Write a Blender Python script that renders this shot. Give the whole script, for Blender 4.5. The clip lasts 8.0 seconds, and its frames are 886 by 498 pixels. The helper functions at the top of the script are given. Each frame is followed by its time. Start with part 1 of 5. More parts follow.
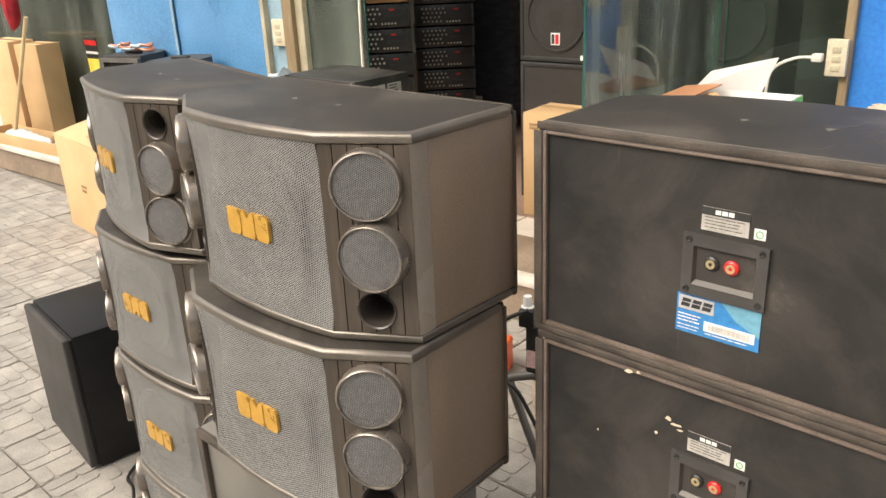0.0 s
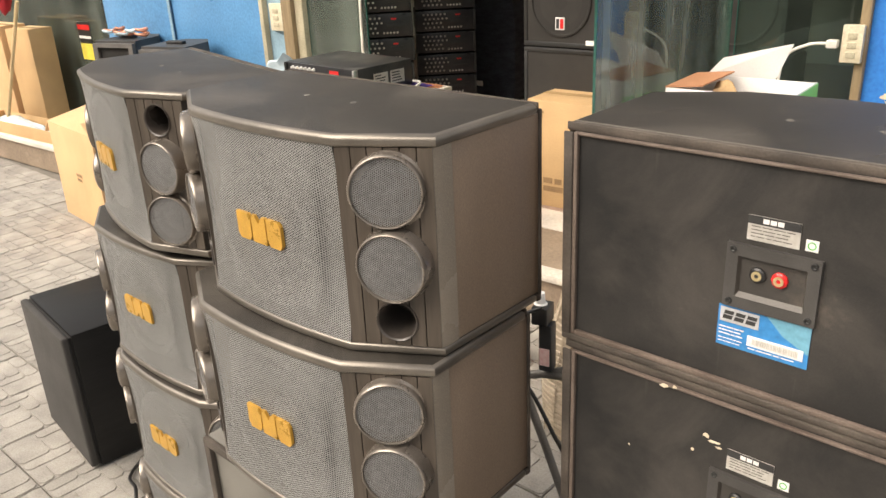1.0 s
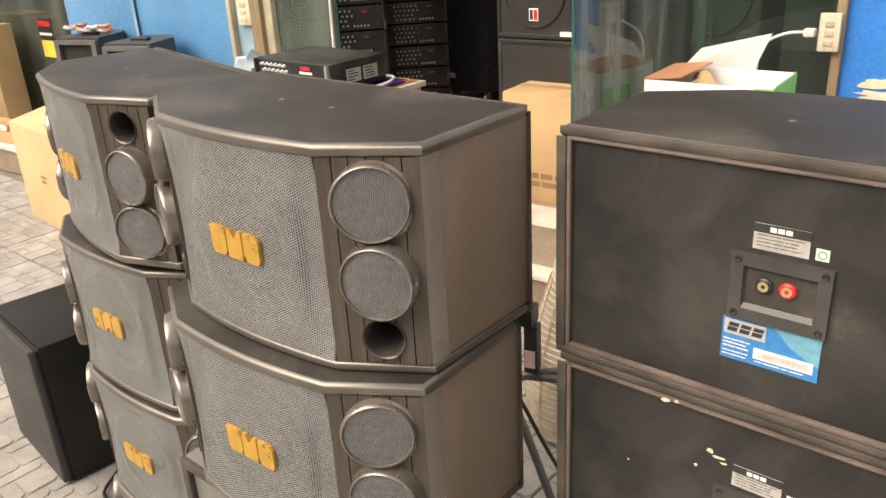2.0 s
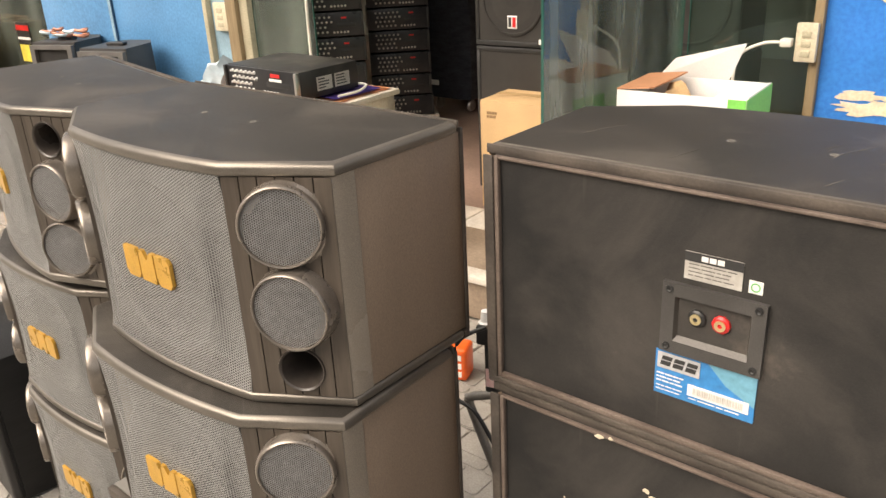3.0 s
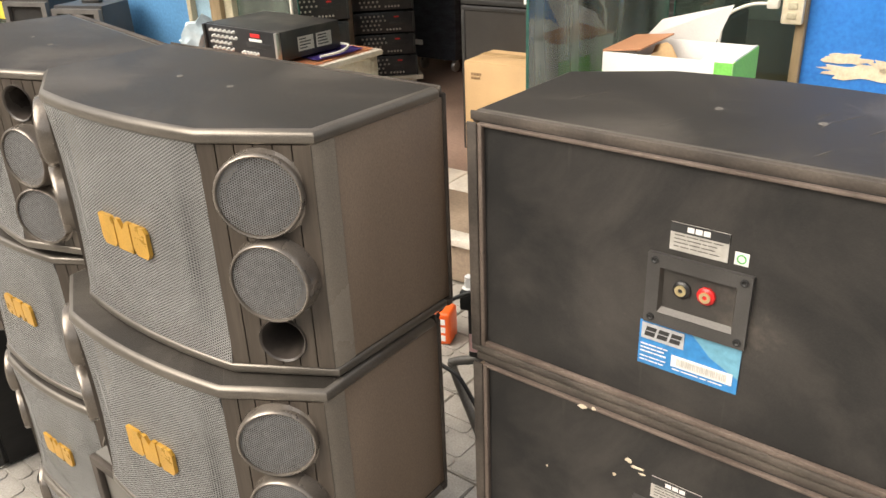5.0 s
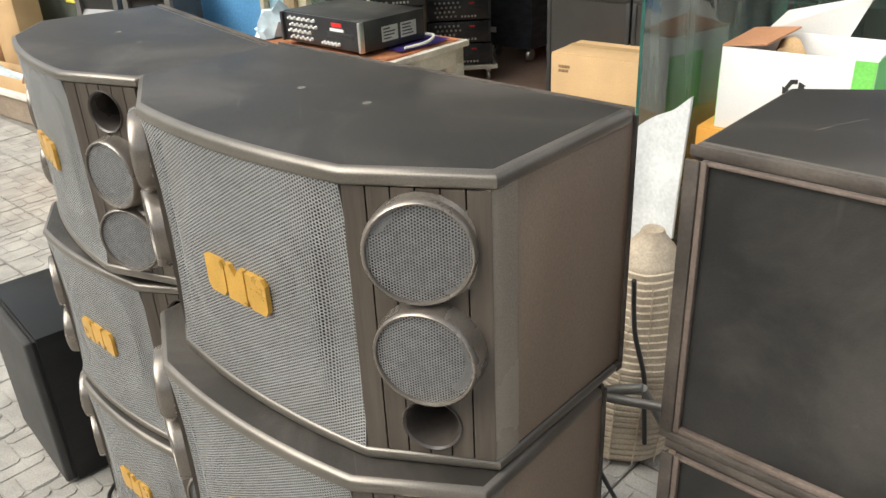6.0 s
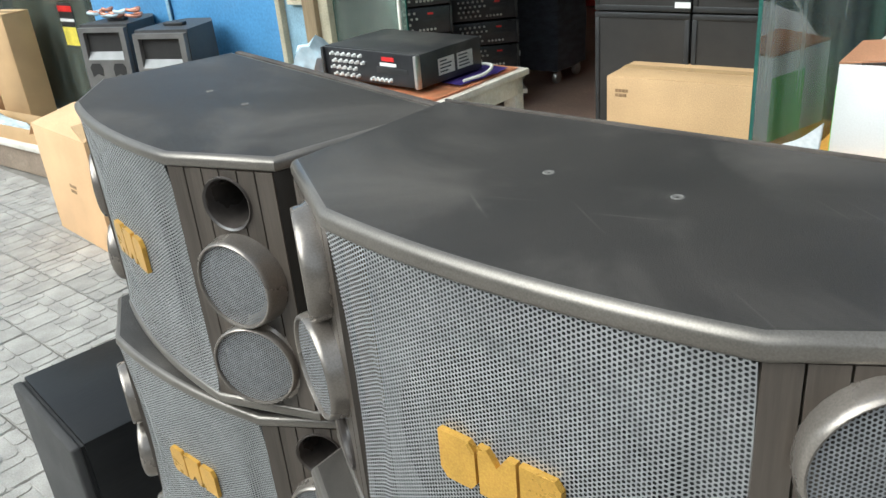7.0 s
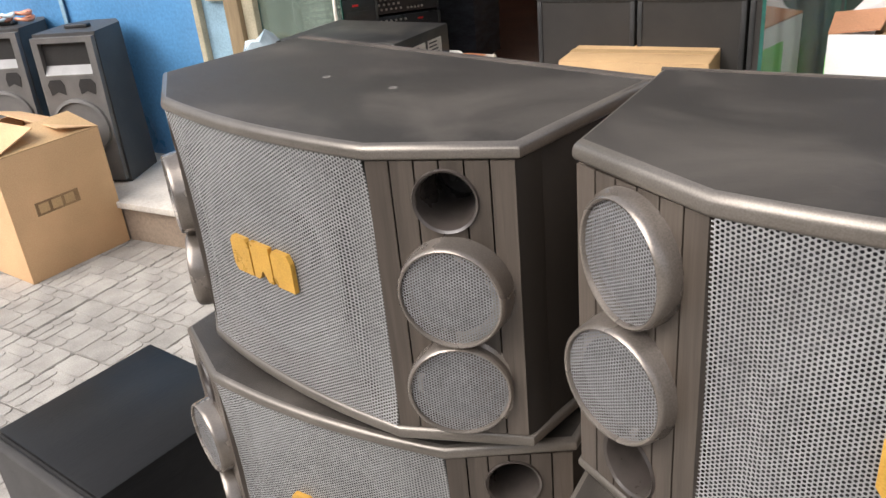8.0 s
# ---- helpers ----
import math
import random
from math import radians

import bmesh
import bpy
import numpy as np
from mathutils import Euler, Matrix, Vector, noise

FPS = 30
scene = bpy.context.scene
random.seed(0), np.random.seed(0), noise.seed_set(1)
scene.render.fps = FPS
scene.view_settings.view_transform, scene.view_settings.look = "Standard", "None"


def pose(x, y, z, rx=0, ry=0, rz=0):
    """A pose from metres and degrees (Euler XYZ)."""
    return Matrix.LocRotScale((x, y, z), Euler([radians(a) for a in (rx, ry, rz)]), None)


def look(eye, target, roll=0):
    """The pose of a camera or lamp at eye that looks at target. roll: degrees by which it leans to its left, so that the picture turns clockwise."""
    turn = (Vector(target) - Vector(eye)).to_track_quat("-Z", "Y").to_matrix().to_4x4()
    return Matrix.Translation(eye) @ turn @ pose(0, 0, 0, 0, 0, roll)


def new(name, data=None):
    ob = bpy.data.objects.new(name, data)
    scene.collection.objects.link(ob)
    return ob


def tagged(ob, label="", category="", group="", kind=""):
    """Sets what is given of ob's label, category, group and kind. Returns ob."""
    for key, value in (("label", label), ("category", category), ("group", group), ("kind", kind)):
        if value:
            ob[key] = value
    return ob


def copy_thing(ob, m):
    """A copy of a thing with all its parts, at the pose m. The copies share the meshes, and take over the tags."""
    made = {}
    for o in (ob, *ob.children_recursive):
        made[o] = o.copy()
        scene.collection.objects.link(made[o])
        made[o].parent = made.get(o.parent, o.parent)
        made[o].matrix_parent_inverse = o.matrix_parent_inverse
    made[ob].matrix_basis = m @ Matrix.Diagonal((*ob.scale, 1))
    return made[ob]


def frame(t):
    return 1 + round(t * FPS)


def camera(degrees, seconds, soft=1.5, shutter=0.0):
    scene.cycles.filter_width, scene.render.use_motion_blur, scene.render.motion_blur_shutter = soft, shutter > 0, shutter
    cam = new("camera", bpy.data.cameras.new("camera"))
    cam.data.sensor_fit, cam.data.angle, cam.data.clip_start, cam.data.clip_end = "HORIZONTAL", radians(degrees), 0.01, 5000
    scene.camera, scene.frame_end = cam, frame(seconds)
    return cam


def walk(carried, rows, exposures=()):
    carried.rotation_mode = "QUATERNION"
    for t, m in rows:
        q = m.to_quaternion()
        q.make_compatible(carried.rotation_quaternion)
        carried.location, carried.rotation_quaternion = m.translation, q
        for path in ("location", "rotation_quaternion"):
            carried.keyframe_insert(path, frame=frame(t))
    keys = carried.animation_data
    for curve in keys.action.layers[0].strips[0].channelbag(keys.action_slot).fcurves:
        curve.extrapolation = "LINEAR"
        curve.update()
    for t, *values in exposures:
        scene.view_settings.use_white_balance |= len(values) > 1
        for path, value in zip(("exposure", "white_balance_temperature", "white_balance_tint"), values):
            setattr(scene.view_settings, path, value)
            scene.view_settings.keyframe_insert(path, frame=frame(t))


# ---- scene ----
cam = camera(57.4, 8.0)
METRES, EYE, TILT, LEAN, TURN = 1.5, 1.69, 0.0, 0.0, 43.2
ROWS = [
    (0.0, 0.0, 0.0, 0.0, -0.95, -21.11, 2.46),
    (0.5, 0.0043, 0.0275, -0.0004, -1.06, -21.55, 2.1),
    (1.0, -0.0274, 0.052, 0.008, -1.35, -22.37, 2.52),
    (1.2, -0.0445, 0.0632, 0.0101, -1.56, -22.65, 3.12),
    (2.3, -0.0229, 0.1172, 0.0122, -3.89, -23.16, 2.80),
    (2.5, -0.0056, 0.127, 0.0077, -3.47, -22.83, 2.45),
    (3.0, 0.0281, 0.1445, 0.0066, -3.81, -22.78, 2.59),
    (3.5, 0.0389, 0.1524, 0.0037, -4.82, -23.49, 2.95),
    (4.0, 0.0469, 0.1589, 0.0009, -4.65, -23.84, 2.95),
    (4.2, 0.0416, 0.1507, 0.0032, -4.57, -23.83, 2.86),
    (5.3, 0.0154, 0.1717, 0.0111, -4.35, -26.21, 1.74),
    (5.5, 0.0066, 0.2061, 0.0131, -3.11, -26.27, 1.39),
    (5.8, -0.0247, 0.2601, 0.0054, -1.50, -26.50, 1.70),
    (6.0, -0.0584, 0.3197, -0.0009, -1.14, -26.51, 2.48),
    (6.5, -0.1439, 0.4349, 0.0144, -1.63, -25.67, 3.77),
    (7.0, -0.237, 0.5403, -0.0117, -2.8, -25.18, 4.81),
    (7.5, -0.3628, 0.6344, -0.0145, -4.8, -25.78, 5.17),
    (8.0, -0.4729, 0.6495, -0.0282, -12.45, -26.15, 5.08),
]
walk(cam, [(t, pose(0, 0, EYE, TILT, LEAN, TURN) @ pose(METRES * x, METRES * y, METRES * z, 90 + pitch, roll, yaw)) for t, x, y, z, yaw, pitch, roll in ROWS],
     exposures=((0.0, 1.05, 7150, 11), (3.0, 1.07, 7450, 13), (4.0, 1.07, 7450, 13), (5.5, 1.05, 6800, 8), (6.5, 0.95, 6100, 3), (7.0, 0.95, 5750, 1), (7.5, 1.0, 6200, 8), (8.0, 1.0, 6350, 13)))

# ---- light ----
world = bpy.data.worlds.new("overcast_sky")
scene.world = world
world.use_nodes = True
wn = world.node_tree.nodes
sky = wn.new("ShaderNodeTexSky")
sky.sky_type = "NISHITA"
sky.sun_disc = False
sky.sun_elevation = radians(45)
sky.sun_rotation = radians(204)
sky.air_density, sky.dust_density = 1.0, 4.0
wn["Background"].inputs["Strength"].default_value = 0.12
veil = wn.new("ShaderNodeHueSaturation")
veil.inputs["Saturation"].default_value = 0.35
world.node_tree.links.new(sky.outputs[0], veil.inputs["Color"])
world.node_tree.links.new(veil.outputs[0], wn["Background"].inputs["Color"])
SUN = bpy.data.lights.new("sun", "SUN")
SUN.energy, SUN.angle, SUN.color = 1.5, radians(60), (1.0, 0.93, 0.84)
sun = new("sun", SUN)
sun.matrix_world = look((-2.0, -4.5, 5.2), (0, 0, 0))

# ---- materials ----


def mat(name, col, rough=0.6, metal=0.0, col2=None, scale=8.0, fine=120.0, bump=0.15, spread=0.12, wear=None, wear_at=0.62, wear_scale=30.0, stretch=(1, 1, 1), rvar=0.1, piece=0.0, spec=0.5, coat=0.0, scratch=None, dust=None):
    """A painted, moulded or fibrous surface: two scales of tone, fine relief, and worn spots."""
    m = bpy.data.materials.new(name)
    m.use_nodes = True
    n, l = m.node_tree.nodes, m.node_tree.links
    b = n["Principled BSDF"]
    co = n.new("ShaderNodeTexCoord")
    mp = n.new("ShaderNodeMapping")
    mp.inputs["Scale"].default_value = stretch
    l.new(co.outputs["Object"], mp.inputs["Vector"])
    big, small = n.new("ShaderNodeTexNoise"), n.new("ShaderNodeTexNoise")
    big.inputs["Scale"].default_value, big.inputs["Detail"].default_value = scale, 5
    small.inputs["Scale"].default_value, small.inputs["Detail"].default_value = fine, 3
    l.new(mp.outputs[0], big.inputs["Vector"])
    l.new(mp.outputs[0], small.inputs["Vector"])
    c2 = col2 or tuple(min(1.0, c * (1 + 2.2 * spread) + 0.004) for c in col)
    c1 = tuple(c * (1 - spread) for c in col)
    ramp = n.new("ShaderNodeMix")
    ramp.data_type = "RGBA"
    ramp.inputs[6].default_value, ramp.inputs[7].default_value = (*c1, 1), (*c2, 1)
    rm = n.new("ShaderNodeMapRange")
    rm.inputs[1].default_value, rm.inputs[2].default_value = 0.35, 0.68
    l.new(big.outputs[0], rm.inputs[0])
    l.new(rm.outputs[0], ramp.inputs[0])
    grain = n.new("ShaderNodeMix")
    grain.data_type, grain.blend_type = "RGBA", "OVERLAY"
    grain.inputs[0].default_value = 0.35
    l.new(ramp.outputs[2], grain.inputs[6])
    l.new(small.outputs[0], grain.inputs[7])
    out = grain.outputs[2]
    if wear:
        wv = n.new("ShaderNodeTexNoise")
        wv.inputs["Scale"].default_value, wv.inputs["Detail"].default_value, wv.inputs["Roughness"].default_value = wear_scale, 6, 0.7
        l.new(co.outputs["Object"], wv.inputs["Vector"])
        wr = n.new("ShaderNodeMapRange")
        wr.inputs[1].default_value, wr.inputs[2].default_value = wear_at, wear_at + 0.08
        l.new(wv.outputs[0], wr.inputs[0])
        wm = n.new("ShaderNodeMix")
        wm.data_type = "RGBA"
        wm.inputs[7].default_value = (*wear, 1)
        l.new(wr.outputs[0], wm.inputs[0])
        l.new(out, wm.inputs[6])
        out = wm.outputs[2]
    if dust:
        dn = n.new("ShaderNodeTexNoise")
        dn.inputs["Scale"].default_value, dn.inputs["Detail"].default_value, dn.inputs["Roughness"].default_value, dn.inputs["Distortion"].default_value = 4.5, 8, 0.62, 0.6
        l.new(co.outputs["Object"], dn.inputs["Vector"])
        dr = n.new("ShaderNodeMapRange")
        dr.inputs[1].default_value, dr.inputs[2].default_value, dr.inputs[4].default_value = 0.48, 0.74, 0.6
        l.new(dn.outputs[0], dr.inputs[0])
        dm = n.new("ShaderNodeMix")
        dm.data_type = "RGBA"
        dm.inputs[7].default_value = (*dust, 1)
        l.new(dr.outputs[0], dm.inputs[0])
        l.new(out, dm.inputs[6])
        out = dm.outputs[2]
    if scratch:
        for turn, stretch_s in ((38, (2.0, 70.0, 2.0)), (-15, (3.0, 110.0, 3.0))):
            sm = n.new("ShaderNodeMapping")
            sm.inputs["Rotation"].default_value = (0, 0, radians(turn))
            l.new(co.outputs["Object"], sm.inputs["Vector"])
            sq = n.new("ShaderNodeMapping")
            sq.inputs["Scale"].default_value = stretch_s
            l.new(sm.outputs[0], sq.inputs["Vector"])
            sn = n.new("ShaderNodeTexNoise")
            sn.inputs["Scale"].default_value, sn.inputs["Detail"].default_value = 2.0, 2
            l.new(sq.outputs[0], sn.inputs["Vector"])
            sr_ = n.new("ShaderNodeMapRange")
            sr_.inputs[1].default_value, sr_.inputs[2].default_value, sr_.inputs[4].default_value = 0.71, 0.79, 0.25
            l.new(sn.outputs[0], sr_.inputs[0])
            sx = n.new("ShaderNodeMix")
            sx.data_type = "RGBA"
            sx.inputs[7].default_value = (*scratch, 1)
            l.new(sr_.outputs[0], sx.inputs[0])
            l.new(out, sx.inputs[6])
            out = sx.outputs[2]
    if piece:
        oi = n.new("ShaderNodeObjectInfo")
        pr = n.new("ShaderNodeMapRange")
        pr.inputs[3].default_value, pr.inputs[4].default_value = 1 - piece, 1 + piece
        l.new(oi.outputs["Random"], pr.inputs[0])
        hv = n.new("ShaderNodeHueSaturation")
        l.new(pr.outputs[0], hv.inputs["Value"])
        l.new(out, hv.inputs["Color"])
        out = hv.outputs[0]
    l.new(out, b.inputs["Base Color"])
    b.inputs["Metallic"].default_value = metal
    b.inputs["Specular IOR Level"].default_value = spec
    b.inputs["Coat Weight"].default_value = coat
    rr = n.new("ShaderNodeMapRange")
    rr.inputs[3].default_value, rr.inputs[4].default_value = max(0.03, rough - rvar), min(1, rough + rvar)
    l.new(big.outputs[0], rr.inputs[0])
    l.new(rr.outputs[0], b.inputs["Roughness"])
    if bump:
        bp = n.new("ShaderNodeBump")
        bp.inputs["Strength"].default_value, bp.inputs["Distance"].default_value = bump, 0.002
        l.new(small.outputs[0], bp.inputs["Height"])
        l.new(bp.outputs[0], b.inputs["Normal"])
    return m


def mesh_mat(name, col, pitch, hole=0.37):
    """Perforated sheet metal: round holes in a staggered lattice, open to what lies behind."""
    m = mat(name, col, 0.42, 0.35, bump=0.05, spread=0.08)
    n, l = m.node_tree.nodes, m.node_tree.links
    uv = n.new("ShaderNodeUVMap")
    sc = n.new("ShaderNodeVectorMath")
    sc.operation = "SCALE"
    sc.inputs[3].default_value = 1 / pitch
    l.new(uv.outputs[0], sc.inputs[0])
    cell, half = (1.0, 1.7320508, 1.0), (0.5, 0.8660254, 0.0)
    dist = []
    for shift in ((0, 0, 0), half):
        a = n.new("ShaderNodeVectorMath")
        a.operation = "ADD"
        a.inputs[1].default_value = shift
        l.new(sc.outputs[0], a.inputs[0])
        f = n.new("ShaderNodeVectorMath")
        f.operation = "MODULO"
        f.inputs[1].default_value = cell
        l.new(a.outputs[0], f.inputs[0])
        s = n.new("ShaderNodeVectorMath")
        s.operation = "SUBTRACT"
        s.inputs[1].default_value = half
        l.new(f.outputs[0], s.inputs[0])
        ln = n.new("ShaderNodeVectorMath")
        ln.operation = "LENGTH"
        l.new(s.outputs[0], ln.inputs[0])
        dist.append(ln.outputs["Value"])
    mn = n.new("ShaderNodeMath")
    mn.operation = "MINIMUM"
    l.new(dist[0], mn.inputs[0])
    l.new(dist[1], mn.inputs[1])
    ls = n.new("ShaderNodeMath")
    ls.operation = "LESS_THAN"
    ls.inputs[1].default_value = hole
    l.new(mn.outputs[0], ls.inputs[0])
    tr, mx = n.new("ShaderNodeBsdfTransparent"), n.new("ShaderNodeMixShader")
    l.new(ls.outputs[0], mx.inputs[0])
    l.new(n["Principled BSDF"].outputs[0], mx.inputs[1])
    l.new(tr.outputs[0], mx.inputs[2])
    l.new(mx.outputs[0], n["Material Output"].inputs[0])
    return m


def glass_mat(name, tint, ior=1.5, rough=0.0, haze=0.16):
    m = bpy.data.materials.new(name)
    m.use_nodes = True
    n, l = m.node_tree.nodes, m.node_tree.links
    tr, gl, fr, mx = n.new("ShaderNodeBsdfTransparent"), n.new("ShaderNodeBsdfGlossy"), n.new("ShaderNodeFresnel"), n.new("ShaderNodeMixShader")
    tr.inputs[0].default_value = (*tint, 1)
    gl.inputs["Roughness"].default_value = rough
    fr.inputs[0].default_value = ior
    # streaky pale diffuse layer: painted haze for the street reflections in the pane
    df, dx, ns, mr, co, mp = n.new("ShaderNodeBsdfDiffuse"), n.new("ShaderNodeMixShader"), n.new("ShaderNodeTexNoise"), n.new("ShaderNodeMapRange"), n.new("ShaderNodeTexCoord"), n.new("ShaderNodeMapping")
    df.inputs[0].default_value = (0.42, 0.5, 0.43, 1)
    mp.inputs["Scale"].default_value = (5.0, 5.0, 0.5)
    ns.inputs["Scale"].default_value, ns.inputs["Detail"].default_value = 2.0, 6
    l.new(co.outputs["Object"], mp.inputs["Vector"])
    l.new(mp.outputs[0], ns.inputs["Vector"])
    mr.inputs[1].default_value, mr.inputs[2].default_value, mr.inputs[3].default_value, mr.inputs[4].default_value = 0.35, 0.7, haze * 0.25, haze
    l.new(ns.outputs[0], mr.inputs[0])
    l.new(mr.outputs[0], dx.inputs[0])
    l.new(tr.outputs[0], dx.inputs[1])
    l.new(df.outputs[0], dx.inputs[2])
    l.new(fr.outputs[0], mx.inputs[0])
    l.new(dx.outputs[0], mx.inputs[1])
    l.new(gl.outputs[0], mx.inputs[2])
    l.new(mx.outputs[0], n["Material Output"].inputs[0])
    return m


# side vinyl darkened: the shade between the stacks is put into its colour
VINYL_SIDE_SHADED = mat("shaded_side_vinyl", (0.022, 0.019, 0.016), 0.5, scale=4, fine=900, bump=0.06, spec=0.3)
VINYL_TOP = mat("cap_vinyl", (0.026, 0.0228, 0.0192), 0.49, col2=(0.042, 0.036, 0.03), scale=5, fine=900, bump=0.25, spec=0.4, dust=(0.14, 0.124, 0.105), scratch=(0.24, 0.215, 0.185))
# lighter, half-metallic copy of the cap vinyl: the nose's sky highlight painted in
NOSE_HIGHLIGHT = mat("cap_nose_highlight", (0.17, 0.152, 0.13), 0.33, 0.55, spec=0.6, scale=9, fine=700, bump=0.06, spread=0.08)
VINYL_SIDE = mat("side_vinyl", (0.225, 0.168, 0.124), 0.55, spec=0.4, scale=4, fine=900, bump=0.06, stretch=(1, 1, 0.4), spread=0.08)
CABGREY = mat("grey_cabinet_paint", (0.15, 0.143, 0.128), 0.5, scale=5, fine=500, bump=0.1, spread=0.1, dust=(0.2, 0.19, 0.17))
POST = mat("corner_plastic", (0.28, 0.24, 0.195), 0.25, scale=6, fine=700, bump=0.06, spread=0.06)
WOODGRAIN = mat("baffle_woodgrain", (0.07, 0.056, 0.044), 0.4, scale=30, fine=300, bump=0.2, stretch=(1, 1, 0.05), spread=0.2)
POD = mat("pod_plastic", (0.25, 0.22, 0.19), 0.27, 0.6, scale=12, fine=600, bump=0.03, spread=0.06)
GRILLE = mesh_mat("grille_mesh", (0.35, 0.352, 0.347), 0.0041, 0.328)
GRILLE_S = mesh_mat("pod_mesh", (0.25, 0.25, 0.252), 0.0033, 0.33)
INNER = mat("inner_black", (0.016, 0.015, 0.014), 0.8, bump=0)
FELT = mat("dark_felt", (0.05, 0.05, 0.05), 0.9, bump=0.1)
CONE = mat("cone_paper", (0.06, 0.057, 0.053), 0.7, fine=400)
FOAM = mat("white_foam", (0.56, 0.575, 0.57), 0.6, scale=8, fine=90, bump=0.15, spread=0.06)
BADGE = mat("badge_gold", (0.62, 0.35, 0.06), 0.3, 0.35, scale=20, fine=500, bump=0.05, spread=0.1)
SCUFF = mat("scuffed_vinyl", (0.13, 0.117, 0.1), 0.6, bump=0)
PLUG = mat("plug_dull", (0.14, 0.13, 0.115), 0.5, bump=0)
BACKPAINT = mat("back_black_paint", (0.013, 0.0128, 0.0125), 0.6, col2=(0.036, 0.033, 0.03), scale=7, fine=500, bump=0.15, wear=(0.085, 0.072, 0.06), wear_at=0.63, wear_scale=7, dust=(0.08, 0.071, 0.062), scratch=(0.09, 0.08, 0.07))
EDGELIP = mat("worn_inner_lip", (0.115, 0.086, 0.07), 0.55, col2=(0.17, 0.132, 0.108), scale=12, fine=240, bump=0.3, wear=(0.07, 0.055, 0.045), wear_at=0.62, wear_scale=30)
EDGEWORN = mat("worn_cabinet_edge", (0.05, 0.041, 0.034), 0.68, col2=(0.1, 0.082, 0.067), scale=14, fine=260, bump=0.4, wear=(0.21, 0.17, 0.132), wear_at=0.67, wear_scale=40)
CUP = mat("cup_plastic", (0.06, 0.057, 0.054), 0.33, scale=15, fine=600, bump=0.04)
CUP_IN = mat("cup_inside", (0.07, 0.062, 0.054), 0.4, scale=15, fine=500, bump=0.04)
STEEL = mat("steel", (0.55, 0.53, 0.5), 0.3, 0.9, bump=0.03)
BRASS = mat("brass", (0.8, 0.66, 0.38), 0.28, 0.9, bump=0.02)
RED = mat("red_plastic", (0.62, 0.02, 0.02), 0.3, bump=0.02)
BLACKP = mat("black_plastic", (0.02, 0.02, 0.02), 0.4, bump=0.03)
PLATE = mat("plate_silver", (0.52, 0.5, 0.46), 0.4, 0.3, bump=0.05)
PLATE_INK = mat("plate_ink", (0.03, 0.03, 0.03), 0.5, bump=0)
PAPER = mat("white_paper", (0.78, 0.77, 0.74), 0.6, bump=0.03, spread=0.04)
SILVERFIELD = mat("silver_print", (0.46, 0.47, 0.48), 0.4, bump=0.02, spread=0.05)
GREENINK = mat("green_ink", (0.1, 0.42, 0.12), 0.5, bump=0)
STICKER = mat("blue_sticker", (0.03, 0.22, 0.52), 0.35, bump=0.03, spread=0.05)
STICKER2 = mat("pale_blue_print", (0.14, 0.36, 0.48), 0.35, bump=0.03, spread=0.05)
SUBTOP = mat("sub_black_ash", (0.010, 0.010, 0.010), 0.4, spec=0.22, fine=300, stretch=(1, 0.1, 1), bump=0.2)
SUBCLOTH = mat("sub_cloth", (0.05, 0.047, 0.044), 0.9, fine=1200, bump=0.3)
CARD = mat("cardboard", (0.52, 0.34, 0.17), 0.75, scale=3, fine=200, bump=0.08, spread=0.07)
CARD_L = mat("cardboard_pale", (0.67, 0.425, 0.225), 0.75, scale=3, fine=200, bump=0.08, spread=0.06)
CARD_FLAP = mat("reddish_card", (0.5, 0.235, 0.12), 0.75, scale=3, fine=200, bump=0.08, spread=0.07)
CARD_O = mat("cardboard_orange", (0.72, 0.34, 0.06), 0.6, scale=3, fine=200, bump=0.06, spread=0.06)
CARDTAPE = mat("parcel_tape", (0.5, 0.33, 0.16), 0.2, bump=0.02, spread=0.03)
CARD_W = mat("white_card", (0.8, 0.79, 0.77), 0.5, scale=4, fine=200, bump=0.03, spread=0.03)
CARD_G = mat("green_print", (0.2, 0.62, 0.12), 0.5, scale=4, bump=0.02, spread=0.06)
CARD_INK = mat("box_ink", (0.27, 0.165, 0.08), 0.7, bump=0)
BLUE = mat("blue_paint", (0.10, 0.28, 0.52), 0.3, scale=2.2, fine=60, bump=0.015, spread=0.07, wear=(0.16, 0.36, 0.62), wear_at=0.71, wear_scale=12)
BLUE_R = mat("deep_blue_paint", (0.03, 0.2, 0.62), 0.33, scale=2.2, fine=60, bump=0.02, spread=0.08, wear=(0.22, 0.17, 0.14), wear_at=0.72, wear_scale=7)
PEEL = mat("bare_plaster", (0.66, 0.56, 0.42), 0.85, scale=20, fine=90, bump=0.4, spread=0.1)
CREAM = mat("cream_frame", (0.42, 0.38, 0.27), 0.5, scale=5, bump=0.06)
TANWOOD = mat("tan_wood_post", (0.27, 0.2, 0.115), 0.6, scale=5, fine=90, stretch=(1, 1, 0.1), bump=0.2)
PALEBLUE = mat("pale_blue_wall", (0.27, 0.42, 0.52), 0.6, scale=4, bump=0.08)
SWITCH = mat("switch_plastic", (0.6, 0.54, 0.4), 0.35, bump=0.02)
PAVER = mat("paving_tile", (0.30, 0.28, 0.25), 0.8, col2=(0.41, 0.385, 0.345), scale=7, fine=160, bump=0.5, spread=0.12, piece=0.1, wear=(0.28, 0.25, 0.21), wear_at=0.63, wear_scale=22)
GROUT = mat("paving_bed", (0.19, 0.175, 0.15), 0.95, scale=6, fine=200, bump=0.5)
